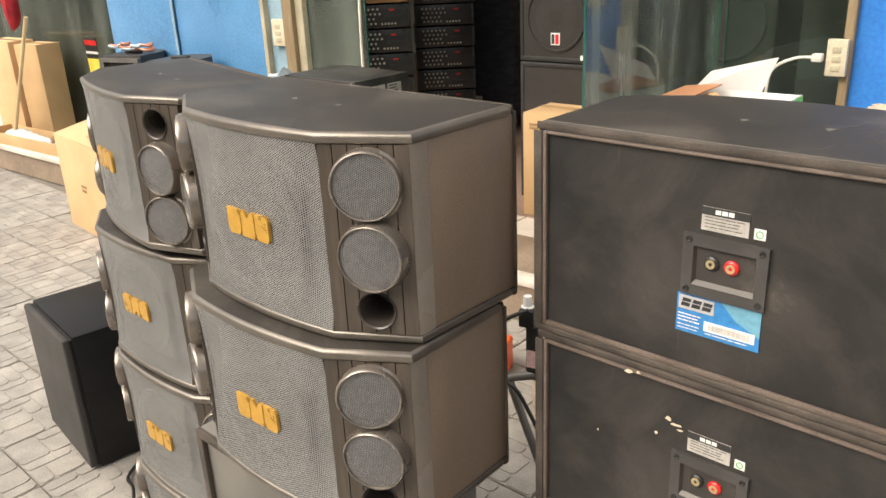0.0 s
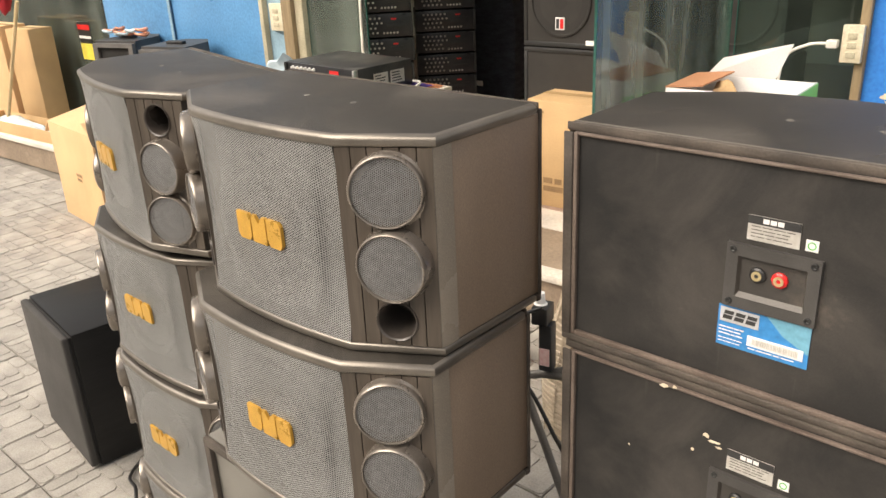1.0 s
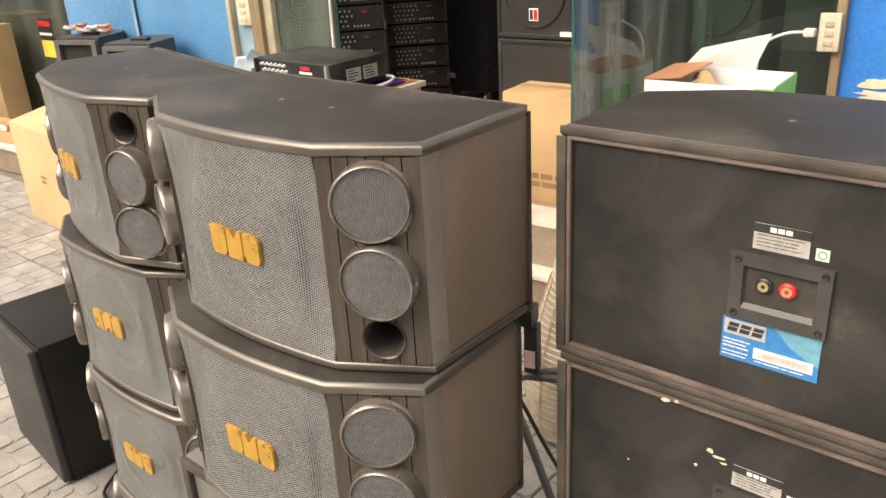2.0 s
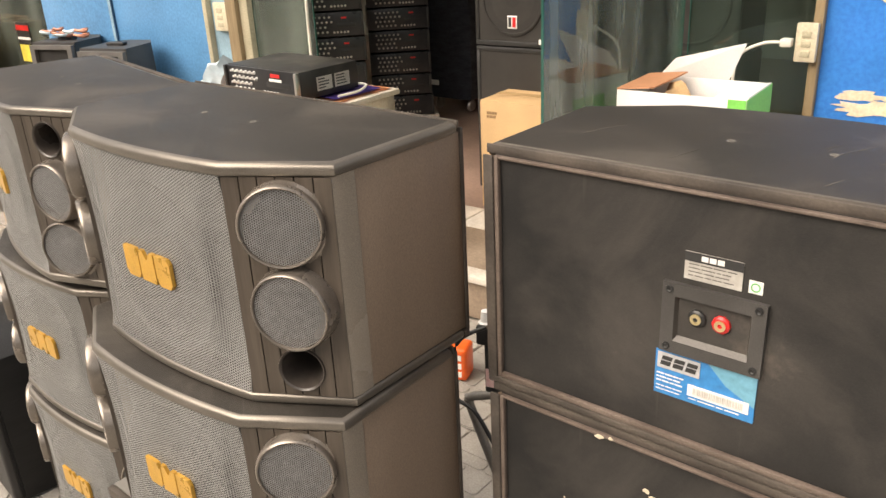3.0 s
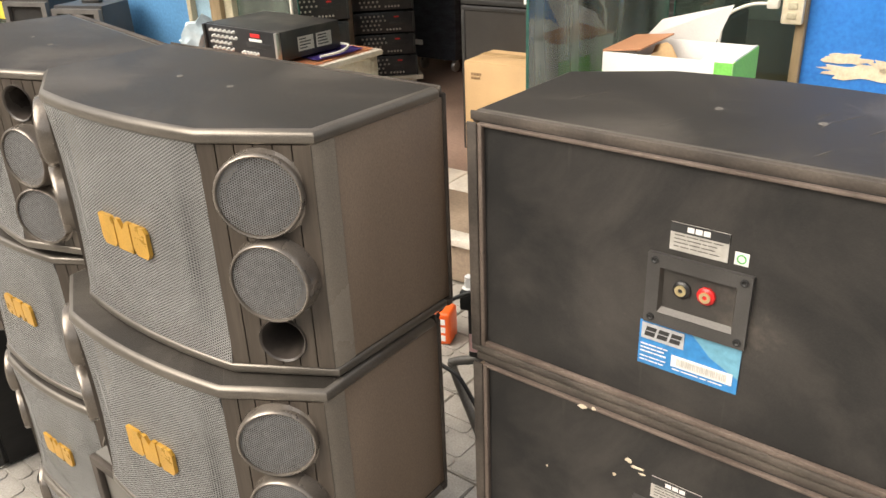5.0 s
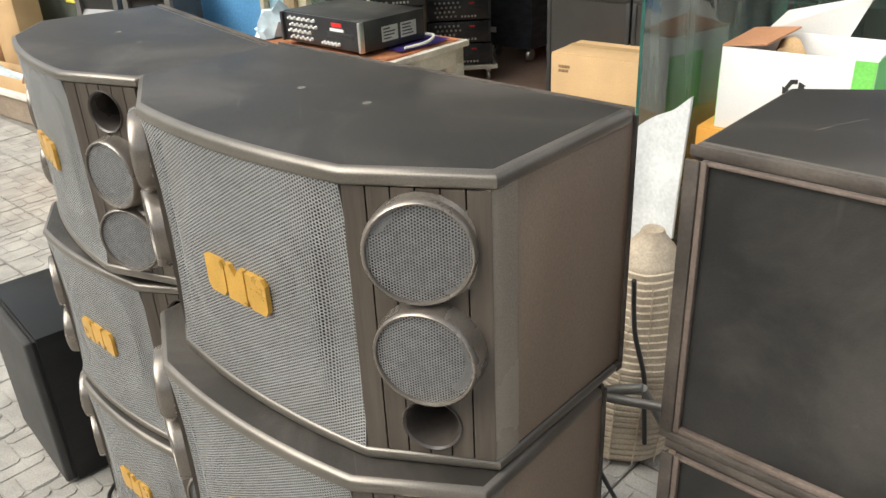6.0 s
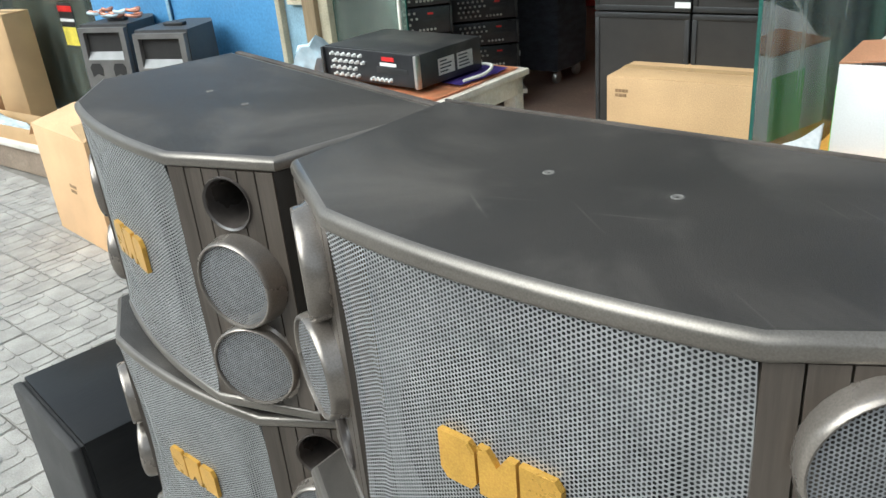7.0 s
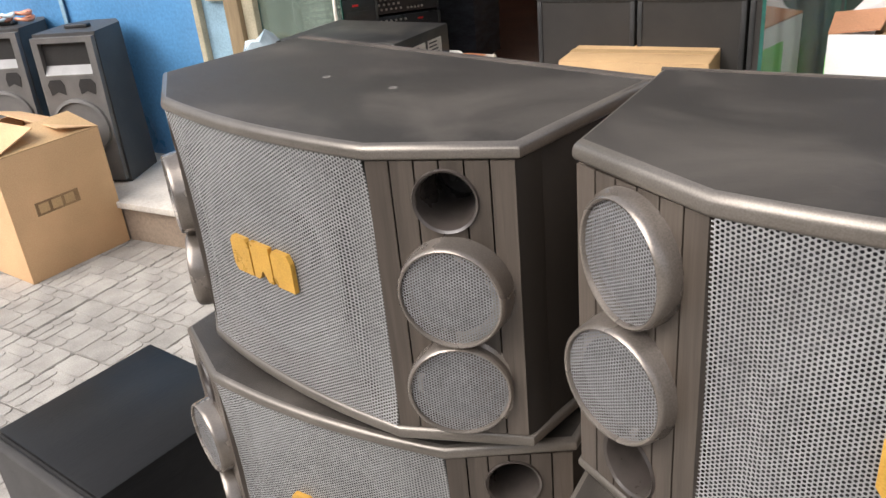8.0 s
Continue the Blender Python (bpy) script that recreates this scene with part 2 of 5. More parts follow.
TREAD = mat("brown_tread", (0.27, 0.205, 0.15), 0.7, scale=4, fine=80, bump=0.25, wear=(0.36, 0.29, 0.22), wear_at=0.6, wear_scale=6)
STONE = mat("step_stone", (0.62, 0.57, 0.5), 0.7, scale=4, fine=80, bump=0.25, wear=(0.4, 0.2, 0.13), wear_at=0.66, wear_scale=6)
SHOPFLOOR = mat("brown_floor_tile", (0.30, 0.205, 0.16), 0.35, scale=3, fine=80, bump=0.05)
WALLIN = mat("interior_wall", (0.62, 0.6, 0.55), 0.8, scale=3, bump=0.1)
CEIL = mat("ceiling_paint", (0.75, 0.74, 0.7), 0.85, scale=3, bump=0.1)
FACADE = mat("plain_render_wall", (0.42, 0.41, 0.38), 0.85, scale=2, fine=40, bump=0.2)
GLASS = glass_mat("green_glass", (0.66, 0.8, 0.74), 1.7, 0.0, 0.035)
GLASS_LEAF = glass_mat("leaf_glass", (0.62, 0.78, 0.7), 1.6, 0.0, 0.5)
GLASS_HAZY = glass_mat("hazy_green_glass", (0.6, 0.75, 0.68), 1.5, 0.0, 0.27)
GLASS_EDGE = mat("glass_edge", (0.02, 0.09, 0.07), 0.15, bump=0)
AMPBLACK = mat("amp_black", (0.018, 0.018, 0.018), 0.45, scale=10, fine=400, bump=0.08, dust=(0.11, 0.1, 0.085))
AMPFACE = mat("amp_face", (0.03, 0.03, 0.032), 0.3, 0.3, scale=10, fine=400, bump=0.03)
AMPCOPPER = mat("amp_copper_face", (0.35, 0.2, 0.1), 0.35, 0.5, scale=10, bump=0.03)
KNOB = mat("chrome_knob", (0.72, 0.71, 0.68), 0.25, 0.25, bump=0)
# darker, rougher knob for the stacked amplifiers
KNOB_DIM = mat("darker_knob", (0.42, 0.4, 0.36), 0.4, 0.2, bump=0)
WRAP = mat("stretch_wrap", (0.05, 0.054, 0.065), 0.2, scale=9, fine=40, bump=0.9, stretch=(1, 1, 3))
TABLEWOOD = mat("painted_table", (0.6, 0.54, 0.45), 0.6, scale=8, fine=90, bump=0.2, wear=(0.3, 0.2, 0.12), wear_at=0.64)
CLOTH_O = mat("orange_cloth", (0.68, 0.3, 0.14), 0.85, fine=300, bump=0.3)
CLOTH_P = mat("purple_cloth", (0.09, 0.05, 0.3), 0.85, fine=300, bump=0.3)
PLASTIC_BAG = mat("clear_bag", (0.55, 0.66, 0.7), 0.15, scale=15, fine=40, bump=0.8)
PA_SHELF = mat("pa_lip_plastic", (0.19, 0.19, 0.185), 0.4, fine=500, bump=0.1)
STANDGREY = mat("stand_grey", (0.16, 0.15, 0.135), 0.45, 0.4, fine=300, bump=0.1)
PA_RIM = mat("pa_rim_plastic", (0.115, 0.11, 0.104), 0.45, fine=500, bump=0.1)
PORTM = mat("port_plastic", (0.055, 0.046, 0.04), 0.28, bump=0.02)
WEAVE = mat("woven_plastic", (0.4, 0.32, 0.23), 0.6, col2=(0.55, 0.46, 0.345), scale=9, fine=150, bump=0.5)
PAGREY = mat("pa_plastic", (0.05, 0.048, 0.046), 0.5, scale=10, fine=500, bump=0.15)
COPPERWIRE = mat("copper_wire", (0.5, 0.22, 0.14), 0.3, 0.6, bump=0.05)
FABRIC_RED = mat("red_cloth", (0.34, 0.01, 0.02), 0.8, fine=200, bump=0.2)
BAMBOO = mat("broom_stick", (0.6, 0.44, 0.24), 0.5, stretch=(1, 1, 0.1), bump=0.1)
CURTAIN = mat("dark_red_curtain", (0.42, 0.02, 0.02), 0.8, fine=100, bump=0.2)
DARKSHELF = mat("dark_brown_display", (0.07, 0.055, 0.042), 0.6, scale=4, col2=(0.14, 0.1, 0.06))
YELLOW = mat("yellow_note", (0.75, 0.62, 0.08), 0.6, bump=0.02)
ORANGE = mat("orange_plastic", (0.8, 0.12, 0.02), 0.35, bump=0.05)
SPKCLOTH = mat("speaker_front_cloth", (0.021, 0.0185, 0.016), 0.8, fine=700, bump=0.3)
SPKBOX = mat("speaker_carpet", (0.019, 0.017, 0.015), 0.85, fine=500, bump=0.4)
CABLE = mat("black_cable", (0.015, 0.015, 0.015), 0.4, bump=0)
CABLE_W = mat("white_cable", (0.75, 0.72, 0.64), 0.4, bump=0)
LEAF = mat("dry_leaf", (0.35, 0.25, 0.1), 0.7, bump=0.1)

# ---- mesh tools ----


def add_box(bm, x0, x1, y0, y1, z0, z1, m=None):
    r = bmesh.ops.create_cube(bm, size=1)["verts"]
    for v in r:
        v.co = Vector((x0 if v.co.x < 0 else x1, y0 if v.co.y < 0 else y1, z0 if v.co.z < 0 else z1))
        if m:
            v.co = m @ v.co
    return r


def prism(bm, pts, z0, z1, m=None):
    lo = [bm.verts.new((x, y, z0)) for x, y in pts]
    hi = [bm.verts.new((x, y, z1)) for x, y in pts]
    n = len(pts)
    bm.faces.new(lo[::-1])
    bm.faces.new(hi)
    for i in range(n):
        bm.faces.new((lo[i], lo[(i + 1) % n], hi[(i + 1) % n], hi[i]))
    if m:
        for v in lo + hi:
            v.co = m @ v.co
    return lo + hi


def lathe(bm, prof, n=24, m=None):
    rings = []
    for r, z in prof:
        if r < 1e-6:
            rings.append([bm.verts.new((0, 0, z))])
        else:
            rings.append([bm.verts.new((r * math.cos(2 * math.pi * i / n), r * math.sin(2 * math.pi * i / n), z)) for i in range(n)])
    for a, b in zip(rings, rings[1:]):
        for i in range(n):
            j = (i + 1) % n
            if len(a) == 1 and len(b) > 1:
                bm.faces.new((a[0], b[i], b[j]))
            elif len(b) == 1 and len(a) > 1:
                bm.faces.new((a[i], a[j], b[0]))
            elif len(a) > 1:
                bm.faces.new((a[i], a[j], b[j], b[i]))
    if m:
        for ring in rings:
            for v in ring:
                v.co = m @ v.co


def soft(bm, width, segs=2, angle=25):
    edges = [e for e in bm.edges if len(e.link_faces) == 2 and e.calc_face_angle(0) > radians(angle)]
    if edges:
        bmesh.ops.bevel(bm, geom=edges, offset=width, segments=segs, affect="EDGES", profile=0.5, clamp_overlap=True)


def part(name, bm, material, parent=None, label="", smooth=30, fix=True):
    if fix:
        bmesh.ops.recalc_face_normals(bm, faces=bm.faces)
    me = bpy.data.meshes.new(name)
    bm.to_mesh(me)
    bm.free()
    me.materials.append(material)
    if smooth:
        me.shade_smooth()
        me.set_sharp_from_angle(angle=radians(smooth))
    ob = new(name, me)
    if parent:
        ob.parent = parent
    return tagged(ob, label)


def box_part(name, dims, material, parent=None, label="", bevel=0.003, segs=2, m=None):
    bm = bmesh.new()
    add_box(bm, *dims)
    if bevel:
        soft(bm, bevel, segs)
    if m:
        bm.transform(m)
    return part(name, bm, material, parent, label)


def root(name, m, label, category, group="", kind=""):
    ob = new(name)
    ob.empty_display_size = 0.05
    ob.matrix_basis = m
    return tagged(ob, label, category, group, kind)


def tube(name, pts, radius, material, parent=None, label="", n=8, smooth_path=True):
    """A round cable or bar along points."""
    P = [Vector(p) for p in pts]
    if smooth_path and len(P) > 2:
        Q = []
        for i in range(len(P) - 1):
            p0, p1, p2, p3 = P[max(i - 1, 0)], P[i], P[i + 1], P[min(i + 2, len(P) - 1)]
            for k in range(6):
                t = k / 6
                Q.append(0.5 * ((2 * p1) + (p2 - p0) * t + (2 * p0 - 5 * p1 + 4 * p2 - p3) * t * t + (3 * p1 - p0 - 3 * p2 + p3) * t ** 3))
        P = Q + [P[-1]]
    bm = bmesh.new()
    rings = []
    for i, p in enumerate(P):
        d = (P[min(i + 1, len(P) - 1)] - P[max(i - 1, 0)]).normalized()
        up = Vector((0, 0, 1)) if abs(d.z) < 0.9 else Vector((1, 0, 0))
        a = d.cross(up).normalized()
        b = d.cross(a)
        rings.append([bm.verts.new(p + radius * (math.cos(2 * math.pi * k / n) * a + math.sin(2 * math.pi * k / n) * b)) for k in range(n)])
    for r0, r1 in zip(rings, rings[1:]):
        for k in range(n):
            bm.faces.new((r0[k], r0[(k + 1) % n], r1[(k + 1) % n], r1[k]))
    bm.faces.new(rings[0])
    bm.faces.new(rings[-1])
    return part(name, bm, material, parent, label, 60)


def bars(bm, x0, z0, width, rows, step, tall, y, seed, depth=0.0006):
    """Rows of short plain bars that stand for small print, on a plane of constant y, facing -y."""
    rnd = random.Random(seed)
    for r in range(rows):
        x, z = x0, z0 - r * step
        while x < x0 + width * 0.85:
            w = rnd.uniform(0.08, 0.3) * width
            w = min(w, x0 + width - x)
            add_box(bm, x, x + w, y - depth, y, z - tall, z)
            x += w + width * 0.03

# ---- the place: ground, step, shop front ----
SHOP = pose(-3.0, 3.296, 0, 0, 0, 3.7)
FLOOR = 0.22


def structure(ob, label, category):
    return tagged(ob, label, category, kind="structure")


def shop_box(name, dims, material, label, category, bevel=0.004, parent=None):
    ob = box_part(name, dims, material, parent, "", bevel)
    if parent is None:
        ob.matrix_basis = SHOP
        structure(ob, label, category)
    else:
        tagged(ob, label)
    return ob


bm = bmesh.new()
bmesh.ops.create_grid(bm, x_segments=40, y_segments=40, size=400)
ground = structure(part("ground", bm, GROUT), "dark sandy bed under the paving, running to the street", "ground")
ground.location.z = -0.012

bm = bmesh.new()
add_box(bm, -9.0, 4.0, -0.62, 6.0, 0.0, FLOOR - 0.035)
platform = part("shop_platform", bm, TREAD)
platform.matrix_basis = SHOP
structure(platform, "pale stone step along the shop front, stained reddish", "step")
for i in range(11):
    xa = -9.0 + i * 1.18
    if i in (7, 8):
        # before the doorway: pale nosing and sill, brown tread between
        box_part("step_slab", (xa, xa + 1.174, -0.65, -0.562, FLOOR - 0.035, FLOOR), STONE, platform, "pale stone nosing", 0.006)
        box_part("step_slab", (xa, xa + 1.174, -0.559, -0.152, FLOOR - 0.035, FLOOR - 0.003), TREAD, platform, "brown stained tread", 0.004)
        box_part("step_slab", (xa, xa + 1.174, -0.149, 0.10, FLOOR - 0.035, FLOOR), STONE, platform, "pale stone sill", 0.006)
    else:
        box_part("step_slab", (xa, xa + 1.174, -0.65, 0.10, FLOOR - 0.035, FLOOR), STONE, platform, "", 0.006)
shop_box("shop_floor", (-9.0, 4.0, 0.10, 6.0, FLOOR - 0.034, FLOOR - 0.001), SHOPFLOOR, "dark brown glazed floor of the shop", "floor", 0)
shop_box("wall_back", (-9.0, 4.0, 5.0, 5.15, FLOOR, 3.4), WALLIN, "plain dim back wall of the shop", "wall", 0)
shop_box("wall_side_a", (-9.15, -9.0, -0.05, 5.15, 0.0, 3.4), WALLIN, "plain side wall closing the shop", "wall", 0)
shop_box("wall_side_b", (4.0, 4.15, -0.05, 5.15, 0.0, 3.4), WALLIN, "plain side wall closing the shop", "wall", 0)
# ceiling and header are added out of view to keep the shop dark
shop_box("ceiling", (-9.0, 4.0, 0.14, 5.0, 3.2, 3.4), CEIL, "unseen plain ceiling added over the shop", "ceiling", 0)
shop_box("wall_header", (-9.0, 4.0, 0.0, 0.14, 2.55, 3.6), FACADE, "unseen plain wall added above the shop front", "wall", 0)

# blue panels
blue = shop_box("blue_panel", (-3.34, -2.475, -0.01, 0.05, FLOOR, 2.55), BLUE, "glossy light blue painted door panel", "panel", 0.004)
blue2 = shop_box("blue_panel", (-2.465, -1.50, 0.0, 0.06, FLOOR, 2.55), BLUE, "glossy light blue painted door panel with a seam beside it", "panel", 0.004)
shop_box("panel_trim", (-2.485, -2.455, -0.022, -0.012, FLOOR, 2.55), PALEBLUE, "narrow pale blue strip over the seam of the panels", "trim", 0.003)
shop_box("frame_post", (-1.50, -1.465, -0.02, 0.12, FLOOR, 2.55), CREAM, "cream painted frame strip", "trim", 0.004)
shop_box("wall_strip", (-1.465, -1.28, 0.02, 0.12, FLOOR, 2.55), PALEBLUE, "narrow pale blue wall strip", "wall", 0.002)
shop_box("frame_post", (-1.28, -1.19, -0.03, 0.12, FLOOR, 2.55), TANWOOD, "tan wooden door post", "trim", 0.006)
shop_box("frame_post", (-1.19, -1.12, 0.0, 0.10, FLOOR, 2.55), CREAM, "cream frame of the glass", "trim", 0.004)
shop_box("frame_post", (1.985, 2.02, -0.05, 0.14, FLOOR, 2.55), TANWOOD, "tan wooden frame of the glass", "trim", 0.006)
blue3 = shop_box("blue_panel", (2.02, 2.75, -0.02, 0.10, FLOOR, 2.55), BLUE_R, "deep blue painted panel with peeled patches", "panel", 0.004)
# added out of view so the speaker caps reflect grey rather than blue
shop_box("unseen_wall", (2.752, 4.0, -0.02, 0.12, FLOOR, 2.55), FACADE, "unseen plain wall added beside the deep blue panel", "wall", 0.004)

# peeled patch on the deep blue panel, raised flakes of bare plaster
def flake(name, cu, cz, w, h, seed, parent):
    rnd = random.Random(seed)
    pts = []
    for i in range(26):
        a = 2 * math.pi * i / 26
        r = 1 + 0.28 * rnd.uniform(-1, 1)
        pts.append((cu + w / 2 * math.cos(a) * r, cz + h / 2 * math.sin(a) * r))
    bm = bmesh.new()
    prism(bm, pts, 0, 0.003)
    bm.transform(Matrix(((1, 0, 0, 0), (0, 0, -1, -0.021), (0, 1, 0, 0), (0, 0, 0, 1))))
    return part(name, bm, PEEL, parent, "bare plaster where the paint has peeled")


flake("peeled_patch", 2.24, 0.955, 0.30, 0.055, 1, blue3)
flake("peeled_patch", 2.17, 1.00, 0.15, 0.04, 2, blue3)
flake("peeled_patch", 2.36, 0.985, 0.2, 0.05, 3, blue3)
flake("peeled_patch", 2.36, 1.10, 0.10, 0.025, 4, blue3)
flake("peeled_patch", 2.22, 1.36, 0.16, 0.05, 5, blue3)


def pane(name, u0, u1, v, label, m=None, z0=FLOOR, z1=2.5, glass=None):
    r = root(name, m if m else SHOP, label, "window", kind="structure")
    bm = bmesh.new()
    add_box(bm, u0, u1, v, v + 0.010, z0, z1)
    g = part("pane", bm, glass or GLASS, r, "clear greenish glass", 0)
    g.visible_shadow = False
    for k, u in enumerate((u0, u1)):
        bm = bmesh.new()
        s = -1 if k == 0 else 1
        add_box(bm, min(u, u + s * 0.004), max(u, u + s * 0.004), v, v + 0.010, z0, z1)
        part("glass_edge", bm, GLASS_EDGE, r, "dark green polished edge", 0)
    return r


pane("window_1", -1.115, -0.63, 0.04, "fixed greenish glass with a painted haze, beside the open doorway", glass=GLASS_HAZY)
pane("window_2", 1.50, 1.98, 0.03, "fixed greenish glass beside the deep blue panel")
pane("window_3", -8.9, -3.36, 0.03, "display window of greenish glass with a painted haze", glass=GLASS_HAZY)
# the glass door leaf, swung out over the step
lx, ly = -1.526, 3.387
near = Vector((-1.605, 2.480))
ang = math.degrees(math.atan2(near.y - ly, near.x - lx))
leaf = pane("door_1", 0.0, 0.91, 0.0, "frameless glass door leaf, swung open over the step", pose(lx, ly, 0, 0, 0, ang), FLOOR + 0.02, 2.4, GLASS_LEAF)

# switch plates
def switch_plate(u, v, z, w, h, label):
    r = root("switch_box", SHOP @ pose(u, v, z), label, "switch")
    box_part("back_box", (-w / 2, w / 2, -0.03, 0, -h / 2, h / 2), SWITCH, r, "", 0.005)
    for k in range(3):
        box_part("socket", (-w * 0.22, w * 0.22, -0.034, -0.03, -h * 0.36 + k * h * 0.25, -h * 0.36 + k * h * 0.25 + h * 0.16), CREAM, r, "", 0.002)
    return r


switch_plate(-1.355, 0.018, 1.165, 0.115, 0.165, "cream plastic switch box on a pale blue strip")
sr = switch_plate(1.975, -0.052, 1.19, 0.075, 0.14, "cream plastic socket box on the wooden frame")
tube("power_cable", [SHOP @ Vector(p) for p in ((1.90, -0.09, 1.19), (1.83, -0.10, 1.185), (1.75, -0.10, 1.14), (1.73, -0.10, 1.05), (1.725, -0.1, 0.8), (1.72, -0.1, 0.3), (1.7, -0.1, 0.226))], 0.006, CABLE_W)
tagged(bpy.data.objects["power_cable"], "white cable hanging from the socket box", "cable")
box_part("plug", (1.89, 1.93, -0.11, -0.07, 1.175, 1.205), CABLE_W, None, "white plug in the socket box", 0.005).matrix_basis = SHOP
tagged(bpy.data.objects["plug"], "white plug in the socket box", "plug")
tube("hanging_cord", [SHOP @ Vector(p) for p in ((-0.60, 0.0, 2.5), (-0.61, -0.01, 1.6), (-0.625, -0.01, 1.2), (-0.64, 0.0, 0.9), (-0.66, 0.02, 0.6))], 0.008, CABLE_W)
tagged(bpy.data.objects["hanging_cord"], "cream cord hanging beside the doorway glass", "cord")

# unseen closing walls added across the street behind the camera, for panes to reflect
box_part("facade_opposite", (-40, 40, -16.3, -16, 0, 9), FACADE, None, "", 0)
structure(bpy.data.objects["facade_opposite"], "unseen plain walls added across the street", "wall")

# ---- karaoke speakers ----
H = 0.345
SIDE, FRONT = 0.306, 0.180
SAG = 0.022
PANEL_A, PANEL_B = Vector((FRONT, -0.072)), Vector((SIDE, -0.002))


def arc(n=14, half=FRONT, y0=-0.072, sag=0.0155):
    return [(half * (2 * i / n - 1), y0 - sag * (1 - (2 * i / n - 1) ** 2)) for i in range(n + 1)]


def outline(grow=0.0, back=0.255):
    pts = [(-SIDE - grow, 0.0)] + [(x * (1 + grow / FRONT * 0.5), y - grow) for x, y in arc()] + [(SIDE + grow, 0.0), (SIDE + grow, back), (-SIDE - grow, back)]
    return pts


def inset(pts, d):
    """A counter-clockwise outline drawn in by d."""
    out_, n = [], len(pts)
    for k in range(n):
        p, a, b = Vector(pts[k]), Vector(pts[k - 1]), Vector(pts[(k + 1) % n])
        e0, e1 = (p - a).normalized(), (b - p).normalized()
        n0, n1 = Vector((-e0.y, e0.x)), Vector((-e1.y, e1.x))
        m = (n0 + n1).normalized()
        out_.append(tuple(p + m * (d / max(0.4, m.dot(n0)))))
    return out_


def cap(name, z0, z1, grow, rt, rb, mat_, r, label):
    """A slab with a rounded nose all round: rt and rb are the upper and lower radii."""
    bm = bmesh.new()
    prof = [(rb * (1 - math.cos(radians(a))), z0 + rb - rb * math.sin(radians(a))) for a in (90, 65, 45, 22, 0)]
    prof += [(rt * (1 - math.cos(radians(a))), z1 - rt + rt * math.sin(radians(a))) for a in (0, 15, 30, 45, 60, 75, 90)]
    rings = [[bm.verts.new((x, y, z)) for x, y in inset(outline(grow, 0.2325), d)] for d, z in prof]
    n = len(rings[0])
    for p, q in zip(rings, rings[1:]):
        for k in range(n):
            bm.faces.new((p[k], p[(k + 1) % n], q[(k + 1) % n], q[k]))
    bm.faces.new(rings[0][::-1])
    bm.faces.new(rings[-1])
    ob = part(name, bm, NOSE_HIGHLIGHT, r, label, 40)
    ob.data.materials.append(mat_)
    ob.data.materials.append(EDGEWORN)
    # flat faces keep the cap vinyl; rounded ones carry the painted highlight, rear ones wear
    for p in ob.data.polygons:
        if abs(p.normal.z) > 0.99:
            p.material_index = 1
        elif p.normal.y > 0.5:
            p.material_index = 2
    return ob


def uv_disc(bm, radius, rise, m, n=28, rings=5):
    uvl = bm.loops.layers.uv.new("UVMap")
    grid = [[bm.verts.new((0, 0, rise))]]
    for k in range(1, rings + 1):
        q = k / rings
        grid.append([bm.verts.new((radius * q * math.cos(2 * math.pi * i / n), radius * q * math.sin(2 * math.pi * i / n), rise * (1 - q * q))) for i in range(n)])
    for a, b in zip(grid, grid[1:]):
        for i in range(n):
            j = (i + 1) % n
            bm.faces.new((a[0], b[i], b[j]) if len(a) == 1 else (a[i], b[i], b[j], a[j]))
    for f in bm.faces:
        for lp in f.loops:
            lp[uvl].uv = (lp.vert.co.y + 5.0, lp.vert.co.x + 5.0)
    bm.transform(m)


def badge(r, cx, cz, y, w, h, gold):
    """The maker's mark as three plain notched blocks."""
    base = None
    for k in range(3):
        ww = w / 3 - 0.003
        x0, x1, z0, z1 = cx - w / 2 + k * w / 3, cx - w / 2 + k * w / 3 + ww, cz - h / 2, cz + h / 2
        if k == 1:
            pts = [(x0, z0), (x1, z0), (x1, z1), (x1 - ww * 0.25, z1), ((x0 + x1) / 2, z0 + h * 0.72), (x0 + ww * 0.25, z1), (x0, z1)]
        else:
            pts = [(x0 + ww * 0.16, z0), (x1 - ww * 0.16, z0), (x1, z0 + h * 0.16), (x1, z1 - h * 0.16), (x1 - ww * 0.16, z1), (x0, z1), (x0, z0 + h * 0.2)]
        b = bmesh.new()
        prism(b, pts, 0, 0.006)
        b.transform(Matrix(((1, 0, 0, 0), (0, 0, -1, y), (0, 1, 0, 0), (0, 0, 0, 1))))
        soft(b, 0.0012, 2)
        o = part("badge" if base is None else "badge_block", b, gold, base or r, "raised golden block of the maker's mark")
        base = base or o
    return base


